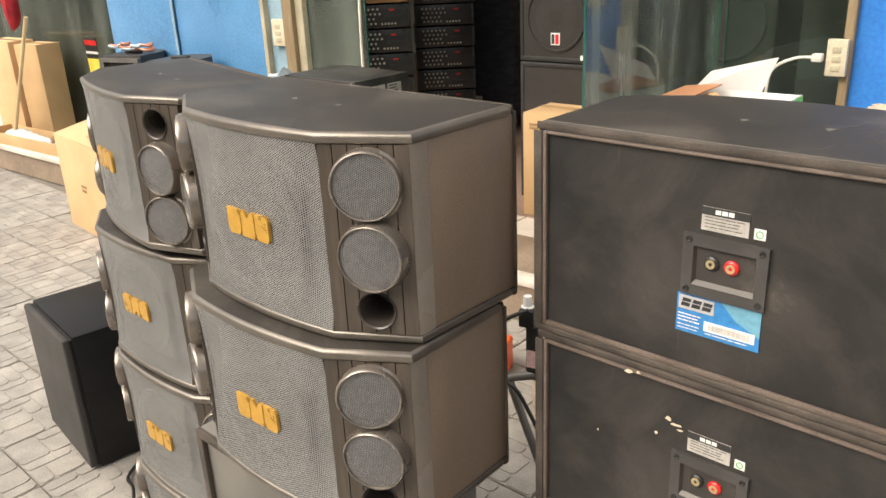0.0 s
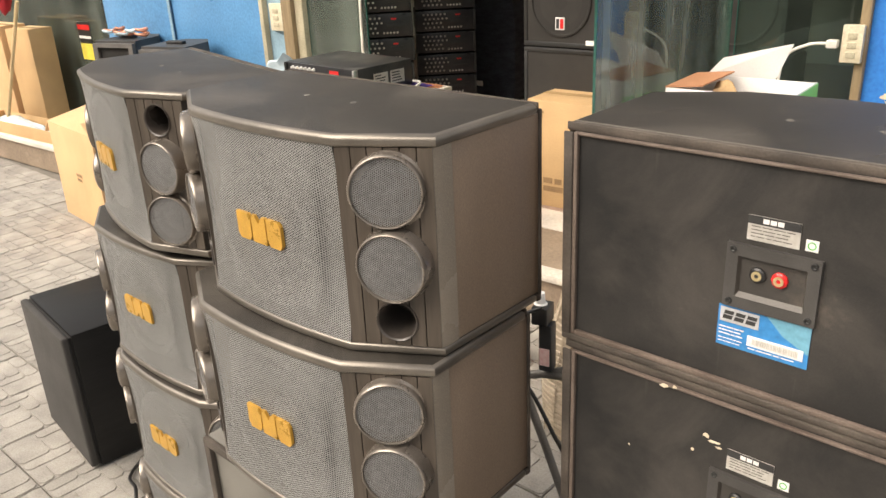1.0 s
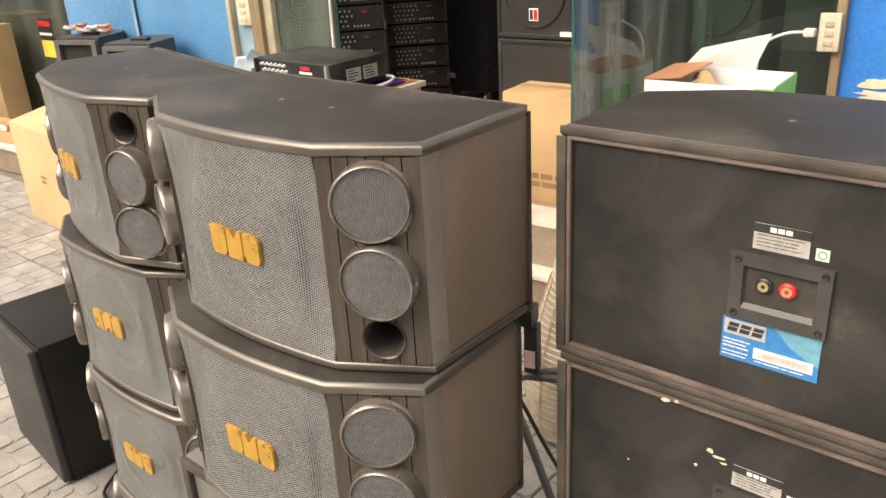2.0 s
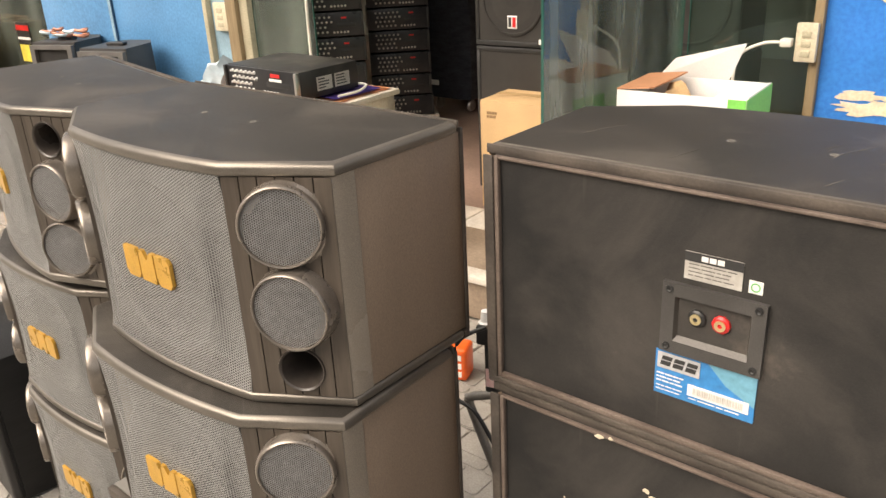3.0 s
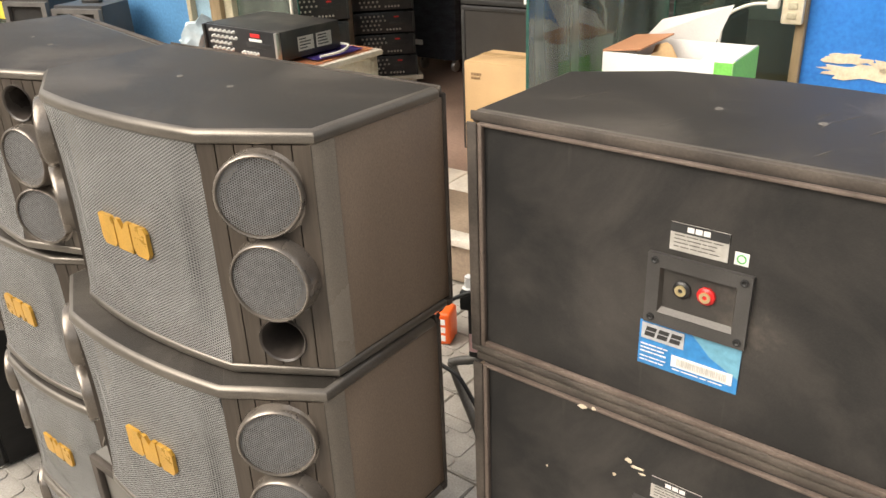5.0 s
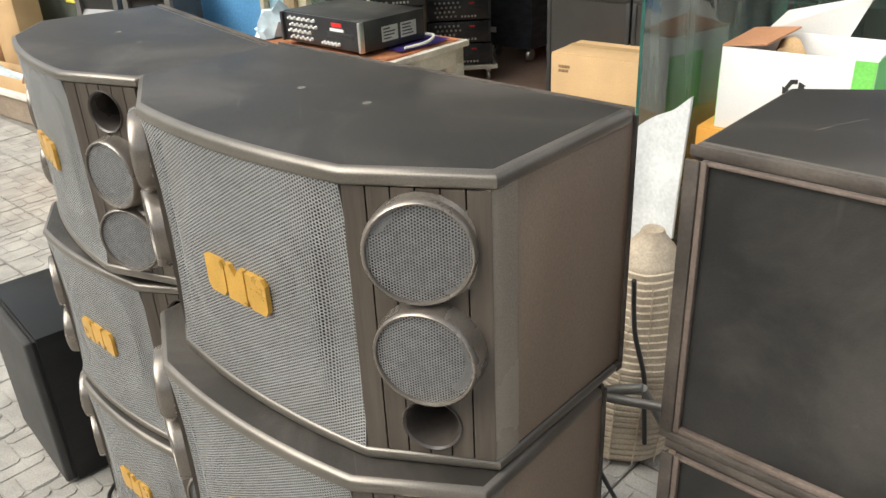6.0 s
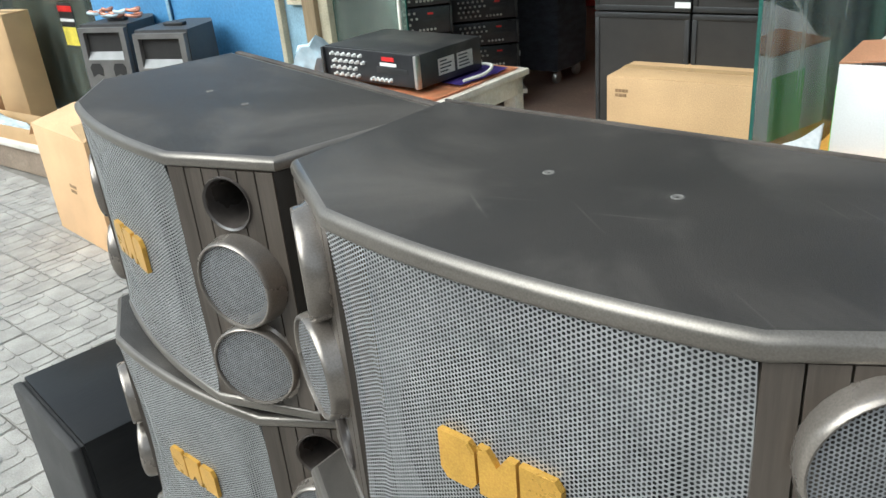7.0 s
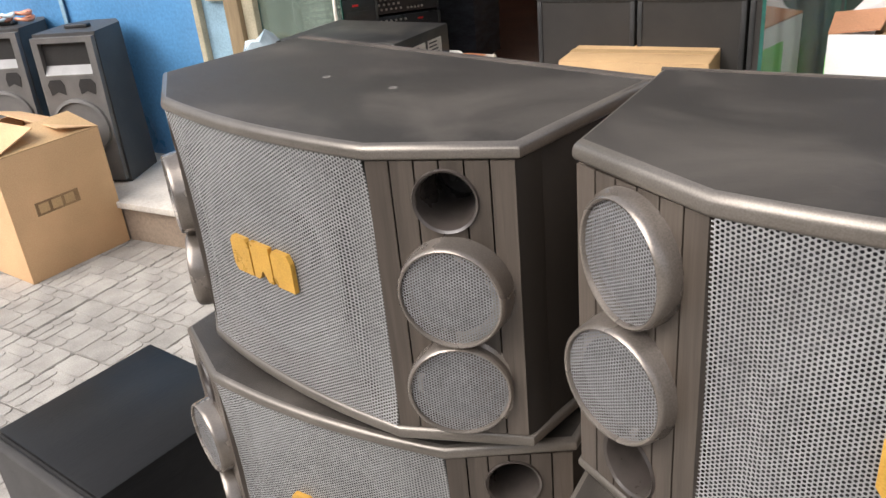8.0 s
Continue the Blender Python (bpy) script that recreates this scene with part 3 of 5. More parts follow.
def side_baffle(r, s):
    """The slanted grooved panel at one side of the grille, with two tweeter pods and a port. s: 1 or -1."""
    a, b = Vector((s * PANEL_A.x, PANEL_A.y)), Vector((s * PANEL_B.x, PANEL_B.y))
    d = b - a
    wide = d.length
    d = d.normalized()
    nrm = Vector((d.y, -d.x)) if s > 0 else Vector((-d.y, d.x))
    # columns: along the panel, up, outward
    M = Matrix(((d.x, 0, nrm.x, a.x), (d.y, 0, nrm.y, a.y), (0, 1, 0, 0), (0, 0, 0, 1)))
    z0, z1 = 0.0165, H - 0.0195
    strips = 6
    sw = wide / strips
    pu, pz, pr = wide * 0.525, 0.057, 0.0305
    bm = bmesh.new()
    add_box(bm, 0.002, wide - 0.002, pz + pr + 0.004, z1, -0.012, -0.0085)
    bm.transform(M)
    panel = part("slanted_panel", bm, INNER, r, "dark backing of the grooved panel")
    for k in range(strips):
        u0, u1 = k * sw + 0.0009, (k + 1) * sw - 0.0009
        bite = [u0 + (u1 - u0) * i / 10 for i in range(11)]
        hgt = [math.sqrt(max(0, pr * pr - (u - pu) ** 2)) for u in bite]
        if max(hgt) < 1e-6:
            polys = [[(u0, z0), (u1, z0), (u1, z1), (u0, z1)]]
        elif min(hgt) > 1e-6:
            polys = [[(u, pz + q) for u, q in zip(bite, hgt)] + [(u1, z1), (u0, z1)], [(u0, z0), (u1, z0)] + [(u, pz - q) for u, q in zip(bite, hgt)][::-1]]
        else:
            cut = [(u, q) for u, q in zip(bite, hgt) if q > 1e-6]
            if cut[0][0] > u0 + 1e-9:
                polys = [[(u0, z0), (u1, z0)] + [(u, pz - q) for u, q in cut[::-1]] + [(u, pz + q) for u, q in cut] + [(u1, z1), (u0, z1)]]
            else:
                polys = [[(u1, z0), (u1, z1), (u0, z1)] + [(u, pz + q) for u, q in cut] + [(u, pz - q) for u, q in cut[::-1]] + [(u0, z0)]]
        bm = bmesh.new()
        for pl in polys:
            prism(bm, pl, -0.008, 0.0)
        bm.transform(M)
        part("slat", bm, WOODGRAIN, panel, "dark wood-grain slat", 25)
    # port
    bm = bmesh.new()
    lathe(bm, [(pr + 0.0025, 0.0), (pr + 0.0015, 0.003), (pr - 0.001, 0.001), (pr - 0.003, -0.006), (pr - 0.004, -0.03), (pr - 0.004, -0.085), (0, -0.085)], 32)
    bm.transform(M @ Matrix.Translation((pu, pz, 0)))
    part("port", bm, PORTM, r, "flared round bass port")
    # pods: the upper turns outward, the lower stands prouder and turns inward
    for name_z, depth, turn, tilt in ((0.2645, 0.0165, 7, 0), (0.151, 0.023, -6, 0)):
        ro, ri = 0.0555, 0.0503
        face = Matrix.Translation((wide * 0.53, name_z, depth)) @ Euler((radians(-tilt), radians(turn), 0)).to_matrix().to_4x4()
        bm = bmesh.new()
        prof_n = 36
        rings = []
        base = [bm.verts.new((wide * 0.55 + 1.05 * ro * math.cos(2 * math.pi * i / prof_n), name_z + 1.05 * ro * math.sin(2 * math.pi * i / prof_n), -0.001)) for i in range(prof_n)]
        rings.append(base)
        for rr, zz in ((ro * 1.005, -0.010), (ro * 0.998, -0.005), (ro * 0.98, -0.0012), (ro * 0.95, 0.0002), (ri + 0.0008, -0.0005), (ri, -0.0035), (ri, -0.02)):
            rings.append([bm.verts.new(face @ Vector((rr * math.cos(2 * math.pi * i / prof_n), rr * math.sin(2 * math.pi * i / prof_n), zz))) for i in range(prof_n)])
        for p, q in zip(rings, rings[1:]):
            for i in range(prof_n):
                j = (i + 1) % prof_n
                bm.faces.new((p[i], p[j], q[j], q[i]))
        bm.faces.new(rings[-1])
        bm.transform(M)
        pod = part("tweeter_pod", bm, POD, r, "rounded grey tweeter pod", 40)
        bm = bmesh.new()
        uv_disc(bm, ri, 0.003, M @ face @ Matrix.Translation((0, 0, -0.004)))
        part("pod_grille", bm, GRILLE_S, pod, "round perforated metal grille", 60, fix=False)
        bm = bmesh.new()
        lathe(bm, [(0.04, -0.010), (0.034, -0.014), (0.016, -0.0175), (0.0205, -0.014), (0.011, -0.0085), (0.005, -0.0066), (0, -0.0062)], 24)
        bm.transform(M @ face)
        part("tweeter", bm, CONE, pod, "tweeter cone and dome")


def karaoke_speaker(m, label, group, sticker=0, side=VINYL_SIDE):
    r = root("karaoke_speaker", m, label, "speaker", group)
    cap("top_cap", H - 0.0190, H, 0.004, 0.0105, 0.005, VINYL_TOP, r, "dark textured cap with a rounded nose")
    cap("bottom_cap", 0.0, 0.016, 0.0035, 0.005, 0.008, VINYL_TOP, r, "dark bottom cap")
    for s in (1, -1):
        xs = sorted((s * (SIDE - 0.011), s * (SIDE - 0.001)))
        box_part("side_panel", (xs[0], xs[1], 0.037, 0.2435, 0.016, H - 0.0190), side, r, "vinyl side, shade painted in" if side is VINYL_SIDE_SHADED else "brown-grey vinyl side", 0.001)
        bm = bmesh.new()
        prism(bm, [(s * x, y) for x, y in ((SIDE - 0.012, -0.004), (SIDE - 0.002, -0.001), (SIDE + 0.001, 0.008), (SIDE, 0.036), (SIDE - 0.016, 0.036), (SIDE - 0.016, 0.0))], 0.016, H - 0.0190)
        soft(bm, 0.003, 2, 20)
        part("corner_post", bm, VINYL_SIDE_SHADED if side is VINYL_SIDE_SHADED else POST, r, "smooth corner post")
        side_baffle(r, s)
        # worn rear edge of the side
        box_part("rear_edge", (xs[0] - (0.001 if s > 0 else 0.0045), xs[1] + (0.0045 if s > 0 else 0.001), 0.2435, 0.2482, 0.010, H - 0.0125), EDGEWORN, r, "worn brown cabinet edge", 0.002)
    box_part("rear_edge", (-SIDE - 0.0038, SIDE + 0.0038, 0.2350, 0.2385, H - 0.0125, H - 0.0004), EDGEWORN, r, "worn brown cabinet edge", 0.0035)
    box_part("rear_edge", (-SIDE - 0.0034, SIDE + 0.0034, 0.2350, 0.2484, 0.0006, 0.0115), EDGEWORN, r, "worn brown cabinet edge", 0.003)
    # thin worn lip round the recessed back
    lo, hi, si = 0.0117, H - 0.0127, SIDE - 0.0185
    for dims in ((-si - 0.0065, -si, 0.2385, 0.2460, lo, hi), (si, si + 0.0065, 0.2385, 0.2460, lo, hi), (-si, si, 0.2385, 0.2458, lo, lo + 0.007), (-si, si, 0.2385, 0.2458, hi - 0.004, hi)):
        box_part("inner_lip", dims, EDGELIP, r, "worn reddish inner lip", 0.0012)
    box_part("back_panel", (-SIDE + 0.0112, SIDE - 0.0112, 0.2310, 0.2390, 0.010, H - 0.012), BACKPAINT, r, "recessed black painted back", 0)
    box_part("inner_baffle", (-0.178, 0.178, -0.035, -0.028, 0.016, H - 0.0190), FELT, r, "", 0)
    bm = bmesh.new()
    lathe(bm, [(0.13, 0.0), (0.128, 0.006), (0.112, 0.006), (0.107, -0.004), (0.04, -0.035), (0.038, -0.022), (0.02, -0.016), (0, -0.014)], 36)
    bm.transform(Matrix.Translation((0, -0.036, 0.16)) @ Euler((radians(90), 0, 0)).to_matrix().to_4x4() @ Matrix.Translation((0, 0, 0.036)))
    part("woofer", bm, INNER, r, "paper woofer behind the grille")
    # grille with a soft pleat near either end
    bm = bmesh.new()
    uvl = bm.loops.layers.uv.new("UVMap")
    nx, nz = 60, 16
    rows = []
    for j in range(nz + 1):
        q = j / nz
        row = []
        for i in range(nx + 1):
            u = 2 * i / nx - 1
            x = FRONT * 0.995 * u
            edge = 0.86 - 0.10 * math.sin(math.pi * q)
            y = -0.071 - (SAG - 0.009) * (1 - u * u) + 0.008 / (1 + math.exp(-(abs(u) - edge) * 60)) * (math.sin(math.pi * q) ** 0.7) - 0.003
            row.append(bm.verts.new((x, y, 0.0155 + q * (H - 0.034))))
        rows.append(row)
    for p, q in zip(rows, rows[1:]):
        for i in range(nx):
            f = bm.faces.new((p[i], p[i + 1], q[i + 1], q[i]))
            for lp in f.loops:
                lp[uvl].uv = (lp.vert.co.z + 5.0, lp.vert.co.x + 5.0)
    part("front_grille", bm, GRILLE, r, "bowed perforated metal grille", 60, fix=False)
    badge(r, 0.003, 0.167, -0.0865, 0.118, 0.046, BADGE)
    for z, up in ((H, 1), (0.0, -1)):
        for x in (-0.063, 0.055):
            bm = bmesh.new()
            lathe(bm, [(0.0, -0.0002), (0.003, 0.0002), (0.0045, 0.0008), (0.0055, 0.0002), (0.0055, -0.001)], 14)
            bm.transform(Matrix.Translation((x, 0.083, z)) @ Matrix.Diagonal((1, 1, up, 1)))
            part("screw_plug", bm, PLUG, r, "small pale screw plug")
    # back: terminal cup, name plate
    if sticker:
        Y = Matrix(((-1, 0, 0, 0), (0, -1, 0, 0.2390), (0, 0, 1, 0), (0, 0, 0, 1)))
        bm = bmesh.new()
        w, h, wi, hi = 0.0590, 0.0445, 0.0435, 0.0285
        for dims in ((-w, w, -0.006, 0, hi, h), (-w, w, -0.006, 0, -h, -hi), (-w, -wi, -0.006, 0, -hi, hi), (wi, w, -0.006, 0, -hi, hi)):
            add_box(bm, *dims)
        bmesh.ops.remove_doubles(bm, verts=bm.verts, dist=0.0001)
        cz = CUPZ
        bm.transform(Y @ Matrix.Translation((0, 0, cz)))
        cup = part("terminal_cup", bm, CUP, r, "black plastic terminal cup", 20)
        # the recess is a lined tray in front of the panel's plane
        bm = bmesh.new()
        ring0 = [(-wi, -hi), (wi, -hi), (wi, hi), (-wi, hi)]
        ring1 = [(-wi + 0.006, -hi + 0.012), (wi - 0.006, -hi + 0.012), (wi - 0.006, hi - 0.004), (-wi + 0.006, hi - 0.004)]
        va = [bm.verts.new((x, -0.0058, z)) for x, z in ring0]
        vb = [bm.verts.new((x, 0.0062, z)) for x, z in ring1]
        for i in range(4):
            bm.faces.new((va[i], va[(i + 1) % 4], vb[(i + 1) % 4], vb[i]))
        bm.faces.new(vb)
        bm.transform(Y @ Matrix.Translation((0, 0, cz)))
        part("cup_recess", bm, CUP_IN, cup, "recessed tray of the cup", 0, fix=False)
        for sx, mt in ((-0.018, BLACKP), (0.010, RED)):
            bm = bmesh.new()
            P = Euler((radians(90), 0, 0)).to_matrix().to_4x4()
            lathe(bm, [(0.0, -0.030), (0.0075, -0.030), (0.0075, -0.012), (0.0105, -0.011), (0.0112, -0.004), (0.0105, 0.003), (0.008, 0.005), (0.0, 0.005)], 10)
            bm.transform(Y @ Matrix.Translation((sx, 0.0, cz + 0.006)) @ P)
            post = part("binding_post", bm, mt, cup, "red binding post" if mt is RED else "black binding post", 30)
            bm = bmesh.new()
            lathe(bm, [(0.0065, 0.0045), (0.0065, 0.0065), (0.0028, 0.0065), (0.0028, 0.004)], 16)
            bm.transform(Y @ Matrix.Translation((sx, 0.0, cz + 0.006)) @ P)
            part("brass_socket", bm, BRASS, cup, "brass socket ring")
        for sx in (-1, 1):
            for sz in (-1, 1):
                bm = bmesh.new()
                lathe(bm, [(0.0048, 0.0), (0.0045, 0.0015), (0.003, 0.0018), (0.0018, 0.0004), (0, 0.0004)], 12)
                bm.transform(Y @ Matrix.Translation((sx * 0.0505, -0.006, cz + sz * 0.0365)) @ Euler((radians(90), 0, 0)).to_matrix().to_4x4())
                part("screw", bm, BLACKP, cup, "black screw")
        box = (-0.037, 0.028, -0.0012, 0, cz + 0.052, cz + 0.085)
        bm = bmesh.new()
        add_box(bm, *box)
        bm.transform(Y)
        plate = part("name_plate", bm, PLATE, r, "silver foil name plate with a black band", 0)
        bm = bmesh.new()
        add_box(bm, -0.037, 0.028, -0.0018, -0.0012, cz + 0.074, cz + 0.085)
        bm.transform(Y)
        part("plate_band", bm, PLATE_INK, plate, "black band", 0)
        bm = bmesh.new()
        for k in range(3):
            add_box(bm, -0.018 + k * 0.009, -0.0105 + k * 0.009, -0.0022, -0.0018, cz + 0.0765, cz + 0.0825)
        bm.transform(Y)
        part("plate_mark", bm, PAPER, plate, "pale plain mark", 0)
        bm = bmesh.new()
        bars(bm, -0.032, cz + 0.0715, 0.054, 4, 0.0045, 0.0011, -0.0012, 5)
        bm.transform(Y)
        part("plate_print", bm, PLUG, plate, "small illegible print", 0)
        bm = bmesh.new()
        add_box(bm, 0.035, 0.050, -0.001, 0, cz + 0.053, cz + 0.0675)
        bm.transform(Y)
        seal = part("seal_label", bm, PAPER, r, "small white label with a green ring", 0)
        bm = bmesh.new()
        lathe(bm, [(0.0052, 0.0), (0.0052, 0.0006), (0.0038, 0.0006), (0.0038, 0.0)], 20)
        bm.transform(Y @ Matrix.Translation((0.0425, -0.001, cz + 0.0602)) @ Euler((radians(90), 0, 0)).to_matrix().to_4x4())
        part("seal_ring", bm, GREENINK, seal, "green ring")
    if sticker == 2:
        bx0, bx1, bz0, bz1 = -0.064, 0.056, cz - 0.106, cz - 0.047
        bm = bmesh.new()
        add_box(bm, bx0, bx1, -0.0012, 0, bz0, bz1)
        bm.transform(Y)
        st = part("blue_sticker", bm, STICKER, r, "blue printed sticker with a white bar code field", 0)
        bm = bmesh.new()
        prism(bm, [(0.0, bz1), (bx1, bz1), (bx1, bz0 + 0.020), (0.022, bz1 - 0.022)], 0, 0.0006)
        bm.transform(Y @ Matrix(((1, 0, 0, 0), (0, 0, -1, -0.0012), (0, 1, 0, 0), (0, 0, 0, 1))))
        part("sticker_shade", bm, STICKER2, st, "pale blue printed field", 0)
        bm = bmesh.new()
        add_box(bm, bx0 + 0.003, bx0 + 0.055, -0.0024, -0.0018, bz1 - 0.023, bz1 - 0.002)
        bm.transform(Y)
        part("mark_field", bm, SILVERFIELD, st, "silver-grey printed field", 0)
        bm = bmesh.new()
        add_box(bm, bx0 + 0.042, bx1 - 0.006, -0.0024, -0.0018, bz0 + 0.010, bz0 + 0.025)
        bm.transform(Y)
        part("sticker_field", bm, PAPER, st, "white printed field", 0)
        bm = bmesh.new()
        for k in range(3):
            x0, z0 = bx0 + 0.0065 + k * 0.0155, bz1 - 0.0185
            for f0, f1 in ((0.0, 0.46), (0.58, 1.0)):
                prism(bm, [(x0 + 0.003 * f0, z0 + 0.0125 * f0), (x0 + 0.0125 + 0.003 * f0, z0 + 0.0125 * f0), (x0 + 0.0125 + 0.003 * f1, z0 + 0.0125 * f1), (x0 + 0.003 * f1, z0 + 0.0125 * f1)], 0.0024, 0.003, Matrix(((1, 0, 0, 0), (0, 0, -1, 0), (0, 1, 0, 0), (0, 0, 0, 1))))
        bm.transform(Y)
        part("maker_mark", bm, PLATE_INK, st, "plain dark slanted bars of the maker's mark", 0)
        bm = bmesh.new()
        rnd = random.Random(9)
        x = bx0 + 0.049
        while x < bx1 - 0.012:
            w = rnd.uniform(0.0005, 0.0016)
            add_box(bm, x, x + w, -0.003, -0.0024, bz0 + 0.013, bz0 + 0.022)
            x += w + rnd.uniform(0.0006, 0.0014)
        bm.transform(Y)
        part("bar_code", bm, PLATE, st, "pale grey bar code", 0)
        for spec in ((bx0 + 0.003, bz1 - 0.030, 0.036, 3, 0.005, 0.0016, -0.0018, 6), (bx0 + 0.003, bz0 + 0.012, 0.036, 2, 0.005, 0.0012, -0.0018, 7), (bx0 + 0.044, bz0 + 0.007, 0.07, 1, 0.004, 0.0012, -0.0018, 8)):
            bm = bmesh.new()
            bars(bm, *spec)
            bm.transform(Y)
            part("sticker_print", bm, PAPER, st, "small illegible white print", 0)
    return r


CUPZ = 0.176
UPSIDE = Matrix.Translation((0, 0, H)) @ Euler((0, radians(180), 0)).to_matrix().to_4x4()
F_LABEL = "brown-grey karaoke speaker with bowed mesh grille, stacked on another speaker"
front = karaoke_speaker(pose(-1.122, 0.809, 1.085), F_LABEL, "front stack of speakers")
tagged(copy_thing(front, pose(-1.117, 0.770, 0.740, 0, 0, 1.5)), "brown-grey karaoke speaker with bowed mesh grille, on black cabinets")
L_LABEL = "brown-grey karaoke speaker stacked upside down, port at the top"
# the side stack takes the shaded copy of the side vinyl
left = karaoke_speaker(pose(-1.795, 0.898, 1.067, 0, 0, -12) @ UPSIDE, L_LABEL, "side stack of speakers", 0, VINYL_SIDE_SHADED)
tagged(left, L_LABEL, "speaker", "side stack of speakers")
for m, lab in ((pose(-1.775, 0.885, 0.706, 0, 0, 0) @ UPSIDE, L_LABEL),
               (pose(-1.760, 0.872, 0.361, 0, 0, 0), "brown-grey karaoke speaker low in the side stack, mark upright"),
               (pose(-1.755, 0.868, 0.016, 0, 0, 1), "brown-grey karaoke speaker at the foot of the side stack")):
    tagged(copy_thing(left, m), lab, "speaker", "side stack of speakers")
for x in (-0.2, 0.2):
    for y in (0.02, 0.2):
        bm = bmesh.new()
        lathe(bm, [(0, H), (0.014, H), (0.012, H + 0.0158), (0, H + 0.0158)], 16)
        bm.transform(Matrix.Translation((x, y, 0)))
        part("rubber_foot", bm, BLACKP, left, "black rubber foot")
R_LABEL = "karaoke speaker, worn black back turned out, red terminal and blue sticker"
rear = karaoke_speaker(pose(-0.408, 1.223, 1.080, 0, 0, 180), R_LABEL, "rear-facing stack of speakers", 2)
rear2 = karaoke_speaker(pose(-0.400, 1.215, 0.735, 0, 0, 180), "karaoke speaker, scuffed black back turned out, silver name plate", "rear-facing stack of speakers", 1)
for z in (0.390, 0.045):
    copy_thing(rear2, pose(-0.41, 1.22, z, 0, 0, 180))


def low_base(m, w, d, h, label):
    r = root("pallet", m, label, "pallet")
    for k in range(5):
        y = -d / 2 + k * d / 5
        box_part("board", (-w / 2, w / 2, y, y + d / 5 - 0.015, max(0.0, h - 0.018), h), TABLEWOOD, r, "", 0.002)
    if h < 0.02:
        return r
    for x in (-w / 2 + 0.03, 0, w / 2 - 0.03):
        box_part("bearer", (x - 0.03, x + 0.03, -d / 2, d / 2 - 0.015, 0, h - 0.018), TABLEWOOD, r, "", 0.002)
    return r


low_base(pose(-1.74, 0.95, 0, 0, 0, -10), 0.5, 0.28, 0.016, "low wooden base under the side stack")
low_base(pose(-0.41, 1.12, 0), 0.5, 0.26, 0.045, "low wooden base under the rear-facing stack")


# black cabinets with framed backs under the front stack
def black_cabinet(m, w, d, h, label):
    r = root("black_cabinet", m, label, "speaker", "cabinets under the front stack")
    bm = bmesh.new()
    add_box(bm, -w / 2, w / 2, 0.012, d, 0, h)
    soft(bm, 0.004)
    part("cabinet_body", bm, CABGREY, r)
    for dims in ((-w / 2, w / 2, 0, 0.012, h - 0.02, h - 0.001), (-w / 2, w / 2, 0, 0.012, 0.001, 0.02), (-w / 2, -w / 2 + 0.02, 0, 0.012, 0.02, h - 0.02), (w / 2 - 0.02, w / 2, 0, 0.012, 0.02, h - 0.02)):
        box_part("frame_edge", dims, EDGEWORN, r, "", 0.002)
    return r


black_cabinet(pose(-1.155, 0.702, 0.370), 0.50, 0.33, 0.370, "grey-black cabinet with a framed back under the speakers")
black_cabinet(pose(-1.155, 0.710, 0.0), 0.50, 0.33, 0.370, "grey-black cabinet with a framed back standing on the paving")


# floor speaker
def floor_speaker(m):
    r = root("floor_speaker", m, "black ash floor speaker with a dark cloth front, on the paving", "speaker")
    w, d, h = 0.435, 0.46, 0.512
    bm = bmesh.new()
    add_box(bm, 0, w, 0.034, d, 0.008, h)
    soft(bm, 0.003)
    part("cabinet_body", bm, SUBTOP, r)
    bm = bmesh.new()
    add_box(bm, 0.002, w - 0.002, 0.0, 0.026, 0.012, h - 0.004)
    soft(bm, 0.008, 3)
    part("front_grille", bm, SUBCLOTH, r, "dark grey cloth front")
    box_part("shadow_gap", (0.008, w - 0.008, 0.026, 0.034, 0.014, h - 0.01), INNER, r, "", 0)
    for x in (0.03, w - 0.06):
        for y in (0.06, d - 0.06):
            box_part("foot", (x, x + 0.03, y, y + 0.03, 0, 0.008), BLACKP, r, "", 0.001)
    return r


floor_speaker(pose(-2.975, 0.918, 0, 0, 0, -6.3))
tube("speaker_cable", [(-2.47, 1.02, 0.010), (-2.40, 0.93, 0.012), (-2.30, 0.90, 0.03), (-2.22, 0.84, 0.012), (-2.26, 0.76, 0.010), (-2.36, 0.78, 0.010)], 0.006, CABLE)
tagged(bpy.data.objects["speaker_cable"], "black cable lying looped on the paving", "cable")

# ---- cartons ----
def carton(name, m, w, d, h, card, label, category="box", open_top=False, tape=True, flap_m=None):
    """A carton: walls with thickness, flaps, tape. Local x along the front, y deep, z up."""
    r = root(name, m, label, category)
    t = 0.006
    for nm, dims in (("front_wall", (0, w, 0, t, 0.0, h)), ("back_wall", (0, w, d - t, d, 0, h)), ("side_wall", (0, t, t, d - t, 0, h)), ("side_wall", (w - t, w, t, d - t, 0, h)), ("bottom", (t, w - t, t, d - t, 0, t))):
        box_part(nm, dims, card, r, "", 0.002)
    if not open_top:
        box_part("top_flap", (0.001, w - 0.001, 0.001, d / 2 - 0.001, h, h + 0.005), card, r, "", 0.002)
        box_part("top_flap", (0.001, w - 0.001, d / 2 + 0.001, d - 0.001, h, h + 0.0055), card, r, "", 0.002)
        if tape:
            box_part("tape", (-0.001, w + 0.001, d / 2 - 0.03, d / 2 + 0.03, h + 0.0056, h + 0.0064), CARDTAPE, r, "shiny parcel tape", 0)
    return r


